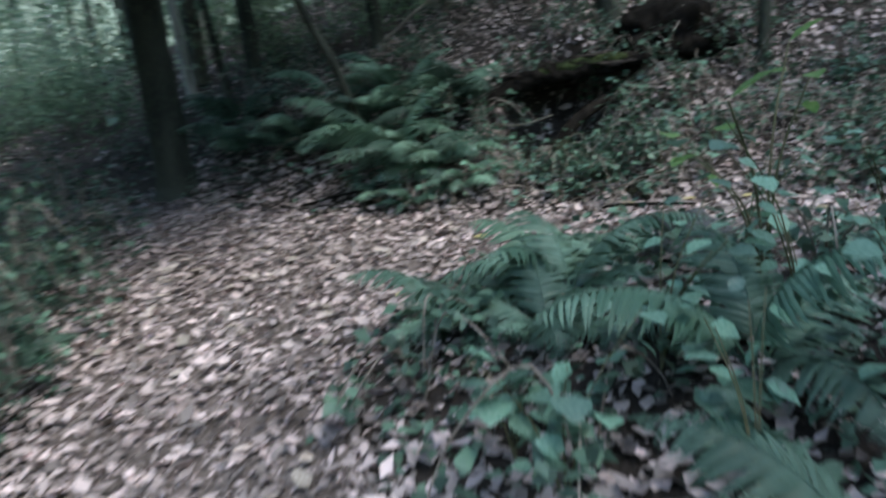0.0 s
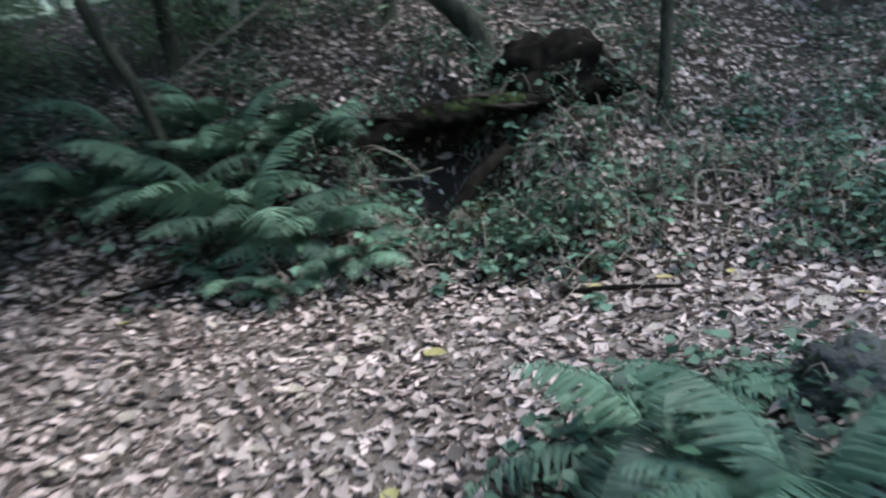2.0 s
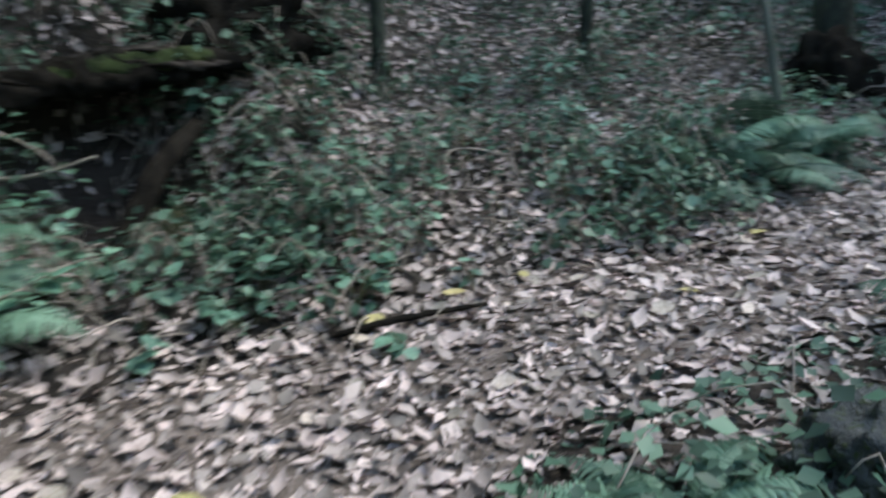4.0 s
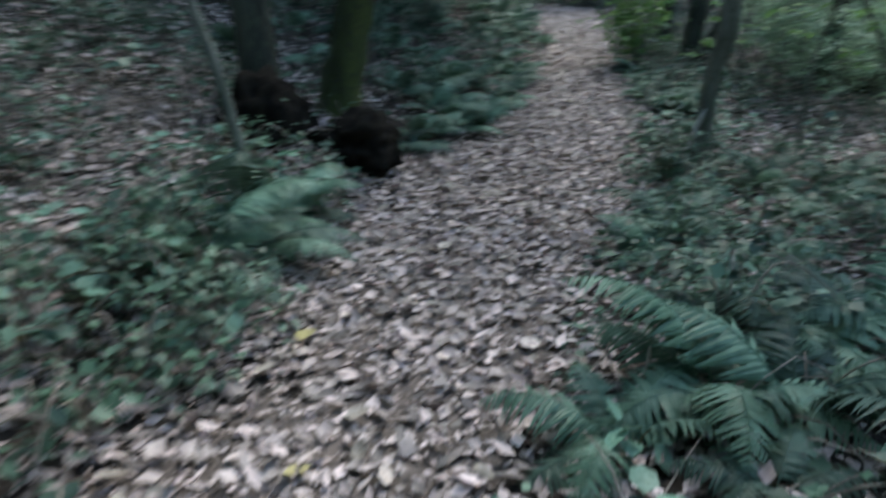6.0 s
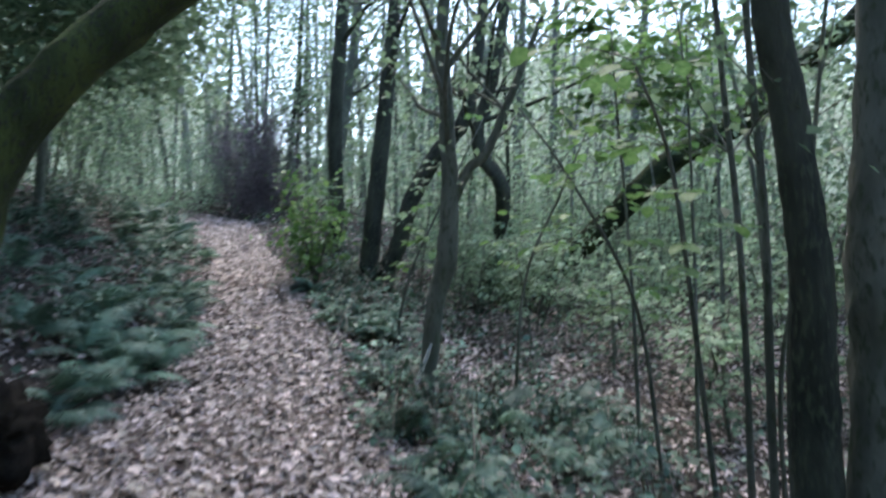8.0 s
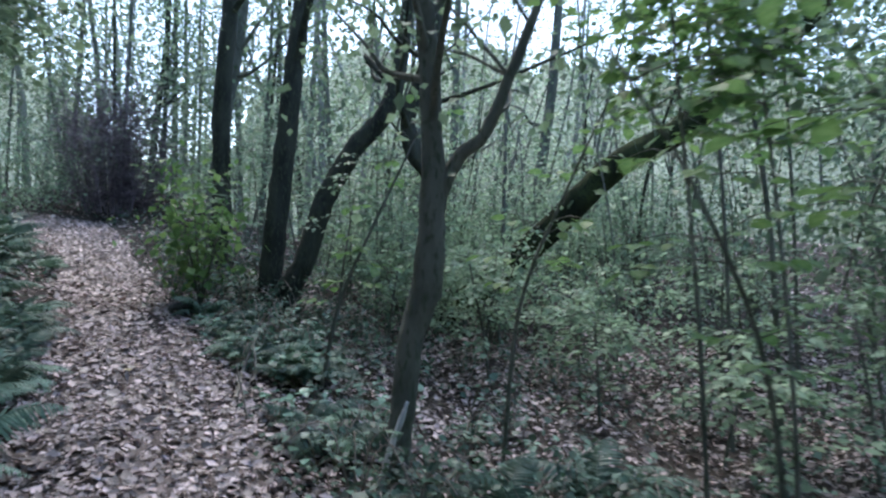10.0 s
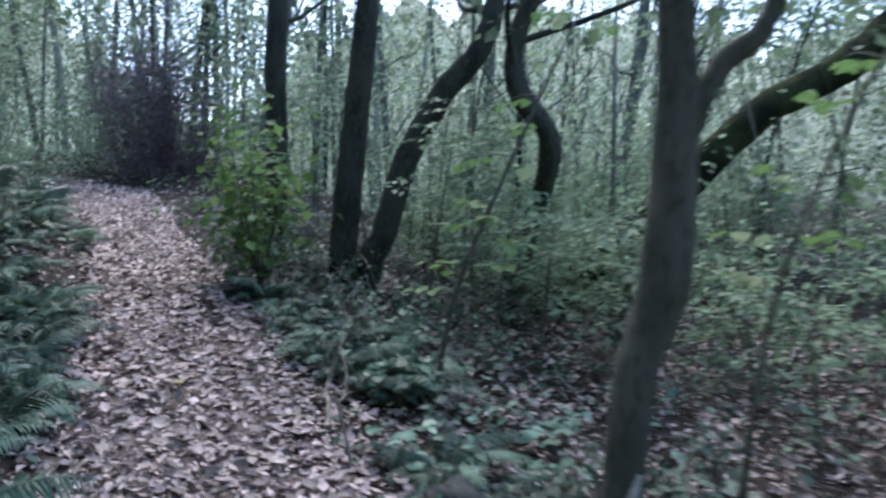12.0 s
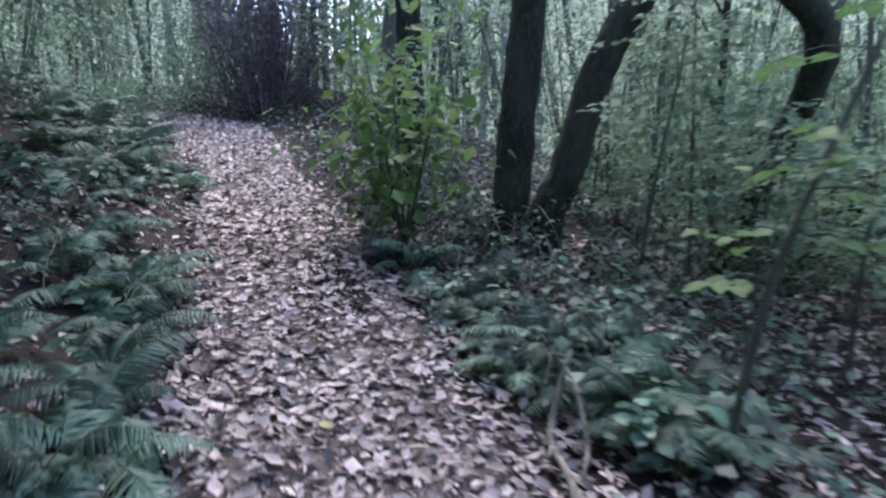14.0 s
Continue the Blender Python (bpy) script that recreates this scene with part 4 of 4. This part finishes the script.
stick("arched_stem", [(*on(-0.12, 3.4), 0.008), (*on(-0.18, 3.6, 0.10), 0.008), (*on(-0.2, 3.85, 0.22), 0.007), (*on(0.1, 3.95, 0.20), 0.005), (*on(0.25, 3.9, 0.05), 0.003)], TWIG, "pale dead stem bent into an arch on the bank", "branch")
stick("upright_stick", [(*on(-1.45, 4.1, -0.03), 0.013), (*on(-1.32, 4.2, 0.25), 0.011), (*on(-1.28, 4.28, 0.55), 0.005)], PALE_WOOD, "pale broken branch standing up from the bank", "branch")
stick("stake", [(*on(6.37, 4.07, -0.05), 0.018), (6.40, 4.01, 0.62, 0.021), (6.43, 3.93, 0.86, 0.018), (6.45, 3.90, 0.96, 0.010)], WHITE_WOOD, "bleached white broken branch leaning on a slender tree", "branch")
stick("bent_twig", [(*on(10.55, 5.78), 0.013), (10.6, 5.78, 0.74, 0.012), (10.75, 5.82, 0.86, 0.011), (10.9, 5.95, 1.12, 0.009), (10.95, 6.02, 1.30, 0.005)], PALE_WOOD, "pale bare twig standing beside a dark tree", "branch",
      forks=[[(10.85, 5.9, 1.02, 0.006), (10.85, 5.82, 1.08, 0.005), (10.85, 5.76, 1.07, 0.002)]])
stick("bent_branch", [(*on(7.75, 5.47, 0.03), 0.015), (*on(8.05, 5.55, 0.06), 0.017), (8.38, 5.66, 0.72, 0.017), (8.55, 5.62, 0.98, 0.014), (8.6, 5.6, 1.04, 0.006)], PALE_WOOD, "pale bent dead branch over the ferns", "branch",
      forks=[[(8.55, 5.62, 0.98, 0.012), (8.45, 5.56, 0.90, 0.011), (8.3, 5.5, 0.74, 0.011), (*on(8.1, 5.5, 0.06), 0.006)]])
stick("dead_twig", [(*on(7.3, 5.2), 0.010), (*on(7.32, 5.24, 0.15), 0.009), (*on(7.3, 5.3, 0.42), 0.005)], PALE_WOOD, "pale thin dead stem at the verge", "branch")
stick("fallen_branch", [(*on(7.2, 3.5, 0.03), 0.02), (*on(7.8, 3.55, 0.10), 0.018), (*on(8.3, 3.4, 0.06), 0.010)], DARK_WOOD, "dark fallen branch among the undergrowth", "branch")
for k in range(7):
    a = 0.35 + 0.25 * k
    x, y = 1.15 + 0.12 * (k % 3), 0.85 + 0.13 * (k % 4)
    dx, dy = 0.55 * math.cos(a - 0.9), 0.55 * math.sin(a - 0.9)
    stick("dead_branch", [(*on(x, y, 0.03 + 0.02 * k), 0.005), (*on(x + dx * 0.5, y + dy * 0.5, 0.15 + 0.02 * k), 0.0045), (*on(x + dx, y + dy, 0.10 + 0.05 * (k % 3)), 0.002)], PALE_WOOD, "pale bare dead branch tangled behind the ferns", "branch")
stick("curved_root", [(*on(0.75, 0.1, 0.03), 0.011), (*on(0.95, 0.15, 0.10), 0.012), (*on(1.15, 0.28, 0.09), 0.011), (*on(1.3, 0.4, 0.02), 0.008)], PALE_WOOD, "pale curved dead branch under the ferns", "branch")

# the hollow under a mossy log
log = tagged(new("fallen_log"), "mossy fallen log over a dark hollow in the bank", "log")
log.location = (-2.0, 3.35, 1.36)
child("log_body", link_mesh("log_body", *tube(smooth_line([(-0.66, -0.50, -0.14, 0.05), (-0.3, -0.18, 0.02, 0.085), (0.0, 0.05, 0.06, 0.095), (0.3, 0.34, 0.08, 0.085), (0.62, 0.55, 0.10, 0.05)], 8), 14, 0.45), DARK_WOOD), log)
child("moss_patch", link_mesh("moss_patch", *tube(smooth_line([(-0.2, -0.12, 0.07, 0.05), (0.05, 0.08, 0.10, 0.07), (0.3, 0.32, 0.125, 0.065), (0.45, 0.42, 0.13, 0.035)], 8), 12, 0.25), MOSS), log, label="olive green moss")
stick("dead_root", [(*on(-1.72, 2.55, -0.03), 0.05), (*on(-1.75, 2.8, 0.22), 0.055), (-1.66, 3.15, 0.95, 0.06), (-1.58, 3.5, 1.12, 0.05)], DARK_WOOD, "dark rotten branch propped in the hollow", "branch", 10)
stick("pale_root", [(-2.6, 2.9, 0.98, 0.012), (-2.3, 3.0, 0.95, 0.012), (-2.0, 3.15, 1.02, 0.008)], PALE_WOOD, "pale root across the hollow", "branch")
stick("leaning_pole", [(-5.4, 2.6, G(-5.4, 2.6) - 0.02, 0.022), (-4.9, 3.2, G(-4.9, 3.2) + 0.35, 0.02), (-4.3, 3.9, G(-4.3, 3.9) + 0.75, 0.015)], PALE_WOOD, "pale dead pole leaning on the bank", "branch")
stick("fallen_branch", [(-1.9, 3.9, G(-1.9, 3.9) + 0.12, 0.014), (-1.4, 3.95, G(-1.4, 3.95) + 0.16, 0.013), (-0.9, 3.75, G(-0.9, 3.75) + 0.06, 0.007)], PALE_WOOD, "pale fallen branch lying above the hollow", "branch")
stick("dark_branch", [(-0.9, 5.0, G(-0.9, 5.0) + 0.1, 0.02), (-1.5, 4.9, G(-1.5, 4.9) + 0.25, 0.02), (-2.1, 4.7, G(-2.1, 4.7) + 0.2, 0.014)], DARK_WOOD, "dark dead branch across the bank", "branch")


def lump(name, x, y, w, d, h, mat, label, category, seed, sink=0.25):
    bm = bmesh.new()
    bmesh.ops.create_icosphere(bm, subdivisions=4, radius=1)
    for vert in bm.verts:
        p = vert.co
        k = 1 + 0.45 * noise.noise(p * 1.7 + Vector((seed, 0, 0))) + 0.30 * noise.noise(p * 4.5 + Vector((0, seed, 0))) + 0.12 * noise.noise(p * 12)
        vert.co = Vector((p.x * w * k, p.y * d * k, p.z * h * k))
    me = bpy.data.meshes.new(name)
    bm.to_mesh(me)
    bm.free()
    for poly in me.polygons:
        poly.use_smooth = True
    me.materials.append(mat)
    ob = tagged(new(name, me), label, category)
    ob.location = (x, y, G(x, y) + h * (0.6 - sink))
    return ob


for x, y, z, w, d, h, seed in [(-2.45, 3.55, 1.41, 0.42, 0.40, 0.09, 31), (-2.02, 3.82, 1.48, 0.45, 0.38, 0.10, 37)]:
    lump("earth_overhang", x, y, w, d, h, SOIL, "dark earth overhanging a hollow in the bank", "earth", seed).location.z = z
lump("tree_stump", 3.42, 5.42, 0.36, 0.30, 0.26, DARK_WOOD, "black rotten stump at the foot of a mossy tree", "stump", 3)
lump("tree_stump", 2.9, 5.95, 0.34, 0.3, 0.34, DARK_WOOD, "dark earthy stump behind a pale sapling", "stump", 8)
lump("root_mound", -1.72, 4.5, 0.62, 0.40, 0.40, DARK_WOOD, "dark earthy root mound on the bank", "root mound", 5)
lump("stone", -1.45, 3.25, 0.16, 0.13, 0.13, STONE, "round dark stone set in the bank", "stone", 12)
lump("stone", 0.98, 1.2, 0.20, 0.16, 0.15, STONE, "grey stone among the ferns", "stone", 15)
lump("stone", 10.4, 7.15, 0.18, 0.13, 0.10, STONE, "dark stone at the verge of the footpath", "stone", 17)
lump("stone", 7.0, 4.65, 0.22, 0.16, 0.12, STONE, "grey stone at the verge of the footpath", "stone", 21)


def tuft(x, y, n, tall, mat, label):
    root = tagged(new("grass_tuft"), label, "grass")
    root.location = on(x, y, -0.01)
    for k in range(n):
        a, t, w = rng.uniform(0, 6.283), tall * rng.uniform(0.6, 1.1), rng.uniform(0.15, 0.45)
        child("blade", link_mesh("blade", *tube(smooth_line([(rng.normal(0, 0.02), rng.normal(0, 0.02), 0, 0.004), (math.cos(a) * t * w * 0.4, math.sin(a) * t * w * 0.4, t * 0.8, 0.003), (math.cos(a) * t * w, math.sin(a) * t * w, t * 0.55, 0.001)], 4), 3, 0), mat), root)


tuft(-1.45, 2.55, 90, 0.30, PALE_WOOD, "pale withered grass tuft at the foot of the bank")
tuft(-1.42, 2.7, 40, 0.34, STEM, "green grass tuft at the foot of the bank")

# a brake of bare twigs where the path ends
brake = tagged(new("bare_bush"), "dark purplish bush of bare twigs at the head of the path", "bush")
bx, by = 18.35, 12.6
brake.location = on(bx, by, -0.05)
for b in range(60):
    a, r0, t = rng.uniform(0, 6.283), 1.15 * rng.uniform(0, 1) ** 0.7, rng.uniform(1.4, 3.6)
    x, y = r0 * math.cos(a) * 1.1, r0 * math.sin(a)
    tip = (x * 1.3 + rng.normal(0, 0.25), y * 1.3 + rng.normal(0, 0.25), t * (1.15 - 0.35 * r0))
    line = smooth_line([(x * 0.6, y * 0.6, 0, 0.016), (x, y, tip[2] * 0.55, 0.012), (*tip, 0.004)], 6)
    pieces = [tube(line, 4, 0)]
    for k in range(52):
        p = line[rng.integers(2, len(line)), :3]
        d = rng.normal(0, 1, 3) * (0.34, 0.34, 0.22) + (0, 0, 0.12)
        pieces.append(tube(smooth_line([(*p, 0.006), (*(p + d * 0.5 + rng.normal(0, 0.04, 3)), 0.005), (*(p + d), 0.002)], 2), 3, 0))
    child("branch", link_mesh("branch", *merged(pieces), BRUSH), brake)

# loose twigs on the forest floor
pieces = []
for k in range(1500):
    x, y = (rng.uniform(-6, 4), rng.uniform(1, 7)) if k % 2 else (rng.uniform(2, 15), rng.uniform(-2, 12))
    left, right = side(np.array([x]), np.array([y]), LEFT_EDGE)[0], -side(np.array([x]), np.array([y]), RIGHT_EDGE)[0]
    if max(left, right) < 0.1 and k % 8:
        continue
    a, ln = rng.uniform(0, 6.283), rng.uniform(0.1, 0.6)
    up = rng.uniform(0.02, 0.25 if max(left, right) > 0.3 else 0.03)
    dx, dy = math.cos(a) * ln, math.sin(a) * ln
    pieces.append(tube(smooth_line([(*on(x, y, 0.01), 0.004), (*on(x + dx / 2, y + dy / 2, up), 0.0035), (*on(x + dx, y + dy, 0.015 + up * rng.uniform(0, 1.2)), 0.002)], 2), 4, 0))
for k in range(500):
    x = rng.uniform(-2.5, 3.2)
    y = float(left_y(x)) + rng.uniform(0.15, 2.6)
    a, ln, up = rng.uniform(0, 6.283), rng.uniform(0.12, 0.5), rng.uniform(0.04, 0.22)
    dx, dy = math.cos(a) * ln, math.sin(a) * ln
    pieces.append(tube(smooth_line([(*on(x, y, 0.01), 0.006), (*on(x + dx / 2, y + dy / 2, up), 0.005), (*on(x + dx, y + dy, 0.02 + up * rng.uniform(0, 1.2)), 0.003)], 2), 4, 0))
tagged(new("fallen_twigs", link_mesh("fallen_twigs", *merged(pieces), TWIG)), "thin dead twigs lying about the woodland floor", "twigs", kind="stuff")


# ---- boughs with large leaves that hang near the path ----
BOUGH_LEAF = link_mesh("leaf", LEAF8 * (1, 1.3, 1), LEAF8_F, BRIGHT)


def sprayed(name, rows, n, size, label, category="sapling", side_len=0.5):
    root = tagged(new(name), label, category)
    x, y, z = rows[0][:3]
    root.location = (x, y, z)
    line = smooth_line(rows, 8)
    line[:, :3] -= (x, y, z)
    child("stem", link_mesh("stem", *tube(line, 6), BARK), root)
    upper = line[len(line) // 3:]
    for k in range(n):
        at = upper[rng.integers(0, len(upper))][:3]
        a, ln = rng.uniform(0, 6.283), side_len * rng.uniform(0.4, 1.1)
        tip = at + np.array([math.cos(a), math.sin(a), rng.uniform(-0.15, 0.3)]) * ln
        twig = child("twig", link_mesh("twig", *tube(smooth_line([(*at, 0.004), (*((at + tip) / 2 + (0, 0, 0.04)), 0.003), (*tip, 0.0015)], 2), 4, 0), BARK), root)
        for j in range(5):
            p = at + (tip - at) * (0.35 + 0.16 * j)
            s = size * rng.uniform(0.7, 1.2)
            child("leaf", BOUGH_LEAF, twig, Matrix.LocRotScale(p, Euler((rng.normal(0, 0.25), rng.normal(0.3, 0.25), a + (1 if j % 2 else -1) * rng.uniform(0.5, 1.0))), (s, s, s)))


sprayed("young_tree", [(*on(8.5, 4.95, -0.03), 0.022), (8.55, 4.8, 1.4, 0.018), (8.7, 4.5, 2.2, 0.014), (9.0, 4.0, 3.4, 0.008)], 16, 0.11, "young tree with flat sprays of bright leaves")
sprayed("young_tree", [(*on(5.2, 1.7, -0.03), 0.018), (5.0, 1.9, 1.5, 0.015), (4.7, 2.05, 2.3, 0.012), (4.3, 2.25, 2.75, 0.006)], 14, 0.12, "young tree hanging broad leaves over the path")

sprayed("young_tree", [(*on(5.5, 2.0, -0.03), 0.016), (5.4, 2.2, 1.4, 0.013), (5.2, 2.6, 2.2, 0.010), (5.1, 2.95, 2.7, 0.006)], 16, 0.10, "young tree hanging broad leaves over the slope")
sprayed("young_tree", [(*on(7.3, 3.3, -0.03), 0.018), (7.2, 3.2, 1.5, 0.014), (7.3, 2.9, 2.3, 0.011), (7.2, 2.6, 3.0, 0.006)], 16, 0.10, "young tree with flat sprays of bright leaves")
LARGE_LEAF = link_mesh("leaf", LEAF8 * (1, 1.15, 1), LEAF8_F, BRIGHT)
tall = tagged(new("tall_plant"), "tall thin plant with a few large yellow-green leaves", "plant")
tall.location = on(1.6, 0.85, -0.02)
base = np.array(tall.location)
for tip, ln, yaw, lift in [((1.48, 1.24, 1.33), 0.15, 0.6, -0.6), ((1.81, 0.32, 1.15), 0.15, 0.4, -0.6), ((1.29, 0.72, 1.0), 0.12, 2.4, -0.2), ((1.7, 1.0, 1.2), 0.12, -0.9, 0.1), ((1.5, 0.6, 0.95), 0.11, 3.6, 0.2)]:
    end = np.array(tip) - base
    stem = child("stem", link_mesh("stem", *tube(smooth_line([(0, 0, 0, 0.006), (*(end * (0.3, 0.3, 0.6)), 0.005), (*end, 0.003)], 5), 5, 0), STEM), tall)
    child("leaf", LARGE_LEAF, stem, Matrix.LocRotScale(end, Euler((0.2, lift, yaw)), (ln, ln, ln)))
    child("leaf", LARGE_LEAF, stem, Matrix.LocRotScale(end * 0.88, Euler((-0.2, lift + 0.5, yaw + 2.4)), (ln * 0.7,) * 3))
for x, y in [(11.0, 6.25), (11.3, 6.7), (10.95, 6.55), (11.15, 6.0), (11.8, 4.4), (10.7, 7.35), (13.0, 7.6)]:
    bramble(x, y, 0.5, 0.5, 170, "ivy and bramble growing round the foot of a tree")


def spray_bush(x, y, h, w, n, size, mat, label, bare=0.27):
    """A thin leaning stem with flat side sprays of paired leaves."""
    root = tagged(new("leafy_sapling"), label, "sapling", "leafy saplings")
    root.location = on(x, y, -0.03)
    lx, ly = rng.normal(0, 0.12, 2) * h
    line = smooth_line([(0, 0, 0, 0.016), (lx * 0.3, ly * 0.3, h * 0.4, 0.013), (lx * 0.8, ly * 0.8, h * 0.8, 0.009), (lx, ly, h, 0.004)], 6)
    child("stem", link_mesh("stem", *tube(line, 6), BARK), root)
    twigs, at, yaw = [], [], []
    for k in range(n):
        p = line[rng.integers(int(bare * len(line)), len(line)), :3]
        a, ln = rng.uniform(0, 6.283), w * rng.uniform(0.4, 1.0)
        tip = p + np.array([math.cos(a), math.sin(a), rng.uniform(-0.2, 0.25)]) * ln
        twigs.append(tube(smooth_line([(*p, 0.004), (*((p + tip) / 2 + (0, 0, 0.05)), 0.003), (*tip, 0.0015)], 2), 3, 0))
        for j in range(13):
            u = 0.2 + 0.8 * j / 12
            at.append(p + (tip - p) * u + (0, 0, 0.2 * u * (1 - u) * 0.9) + rng.normal(0, 0.015, 3))
            yaw.append(a + (1 if j % 2 else -1) * rng.uniform(0.5, 1.2))
    k = len(at)
    m = turns(np.array(yaw), rng.normal(0.2, 0.25, k), rng.normal(0, 0.3, k))
    tagged(child("branchwork", link_mesh("branchwork", *merged(twigs), BARK), root), kind="stuff")
    child("foliage", link_mesh("foliage", *scatter(np.array(at), m, rng.uniform(0.7, 1.25, k) * size, LEAF5, LEAF5_F, rng.uniform(0.9, 1.4, k)), mat), root)


for x, y, h, w, n in [(6.25, 2.15, 3.5, 0.85, 44), (6.0, 1.75, 3.6, 0.85, 40)]:
    spray_bush(x, y, h, w, n, 0.105, BRIGHT, "young tree hanging sprays of broad leaves over the slope", 0.55)
for x, y, h, w in [(10.6, 5.3, 1.9, 0.7), (10.2, 4.6, 1.5, 0.7), (9.6, 4.2, 1.3, 0.7), (11.2, 4.9, 2.4, 0.8), (9.2, 3.4, 1.4, 0.7), (10.4, 3.5, 1.2, 0.8), (11.4, 3.3, 1.2, 0.8), (9.9, 2.4, 1.1, 0.8), (8.6, 2.4, 1.0, 0.7), (11.0, 2.3, 1.3, 0.8), (9.0, 1.2, 1.6, 0.8), (8.0, 1.5, 1.2, 0.7),
                   (13.6, 6.6, 2.6, 0.9), (14.4, 7.6, 2.2, 0.9), (12.9, 5.6, 2.8, 1.0), (13.5, 4.9, 2.2, 1.0), (7.6, 0.5, 1.5, 0.8), (10.0, 0.8, 1.5, 0.8), (12.0, 7.3, 1.6, 0.6), (11.5, 5.7, 1.2, 0.5), (8.4, 0.0, 2.0, 0.9), (7.0, 1.4, 1.0, 0.6)]:
    spray_bush(x, y, h, w, 26, 0.085, MID_LEAF, "slim sapling with flat sprays of green leaves")

# ---- leaves that can be told apart on the path ----
def single_leaf(mat, seed):
    r = np.random.default_rng(seed)
    v = LEAF8.copy()
    v[:, 1] *= r.uniform(0.8, 1.3)
    v[:, 2] += r.uniform(0.2, 0.7) * ((v[:, 0] - 0.5) ** 2 + v[:, 1] ** 2)
    return link_mesh("leaf", v, LEAF8_F, mat)


SINGLE = [single_leaf(LITTER_ONE, k) for k in range(5)]
GOLD = [single_leaf(YELLOW, k + 20) for k in range(2)]
spots = litter(1500, (-3, 9, -1.5, 8), lambda d: np.where(d <= 0.0, 1.0, 0.0))[:290]
spots[:, 2] = height(spots[:, 0], spots[:, 1]) + 0.03
mm, ss = lying(spots, 0.07, 0.115)
for k in range(len(spots)):
    child("leaf", SINGLE[k % 5], ground, Matrix.LocRotScale(spots[k], Matrix(mm[k].tolist()).to_quaternion(), (float(ss[k]),) * 3))
for k, (x, y, ln) in enumerate([(-0.19, 2.73, 0.12), (-0.48, 2.39, 0.13), (0.62, 3.45, 0.10), (1.51, 3.42, 0.13), (-2.8, 0.85, 0.11), (-0.85, 1.24, 0.13), (0.2, 2.9, 0.10), (0.95, 2.6, 0.09), (8.1, 6.6, 0.10), (-0.3, 0.3, 0.10)]):
    child("leaf", GOLD[k % 2], ground, Matrix.LocRotScale(on(x, y, 0.035), Euler((0.1, -0.1, k * 1.3)), (ln,) * 3), "fresh yellow fallen leaf")

for k in range(34):
    shrub("woodland_shrub", rng.uniform(-13, -4.8), rng.uniform(1.5, 8) if k % 2 else rng.uniform(-6, 2) - 1.5, rng.uniform(1.0, 2.6), rng.uniform(1.0, 1.9), 650, 0.08, CROWN, "loose green undergrowth shrub on the wooded bank", 4)
for x, y, h in [(7.0, 10.6, 3.6), (9.0, 11.4, 4.2), (11.0, 12.6, 4.0), (12.6, 13.6, 4.4), (8.2, 13.4, 5.0), (12.0, 16.0, 5.0), (14.6, 15.0, 4.0), (5.4, 9.6, 3.6), (20.5, 15.5, 4.0), (19.5, 17.5, 4.5), (8.6, -0.6, 3.6), (7.6, -1.4, 3.8), (9.8, -2.4, 4.2), (10.8, -1.2, 3.6), (12.2, -2.6, 4.4), (13.0, -0.6, 4.0)]:
    shrub("hazel_bush", x, y, h, 2.2, 1500, 0.10, CROWN, "tall leafy bush standing among the trees", 8)
for x, y, h in [(13.8, 5.0, 3.6), (15.4, 6.2, 3.8), (14.6, 3.2, 3.4), (17.0, 8.8, 3.6), (15.6, 2.0, 3.2), (14.4, 4.2, 3.9), (14.9, 1.2, 2.4), (14.2, 2.6, 2.8), (15.2, 0.6, 3.0), (16.6, 4.2, 2.8), (11.2, 0.2, 2.2), (17.5, 7.4, 2.8), (16.2, 1.6, 1.9), (14.8, 3.8, 2.4), (18.5, 2.0, 3.2), (13.2, -0.2, 2.6)]:
    shrub("hazel_bush", x, y, h, 1.9, 1000, 0.085, MID_LEAF, "light green leafy bush in the understory", 7)
for x, y, h in [(20.6, 13.4, 2.6), (19.6, 15.2, 2.4), (21.5, 11.8, 3.0), (17.2, 15.6, 2.2), (20.2, 11.2, 2.0), (22.5, 14.6, 3.4), (16.0, 16.8, 2.6), (17.0, 14.4, 0.9), (16.0, 14.6, 1.0), (18.6, 14.4, 1.2), (19.6, 13.0, 1.2), (15.2, 15.0, 1.2)]:
    shrub("woodland_shrub", x, y, h, 2.2, 900, 0.09, MID_LEAF, "loose grey-green shrub behind the head of the path", 6)
tree("dark_tree", [[(-5.5, 0.3, G(-5.5, 0.3) - 0.1, 0.22), (-5.5, 0.3, 2.2, 0.20), (-5.6, 0.4, 4.5, 0.19), (-5.8, 0.6, 9, 0.12)]], DARK_BARK, "broad dark tree standing on the bank", leaves=2200, limb_from=3.2, limbs=8)
for k in range(12):
    x, y = rng.uniform(-17, -9), rng.uniform(-6, 6)
    if max(side(np.array([x]), np.array([y]), LEFT_EDGE)[0], side(np.array([x]), np.array([y]), SOUTH_EDGE)[0]) < 0.8:
        continue
    shrub("hazel_bush", x, y, rng.uniform(1.6, 3.6), 2.2, 800, 0.11, MID_LEAF, "tall leafy bush standing among the trees", 8)
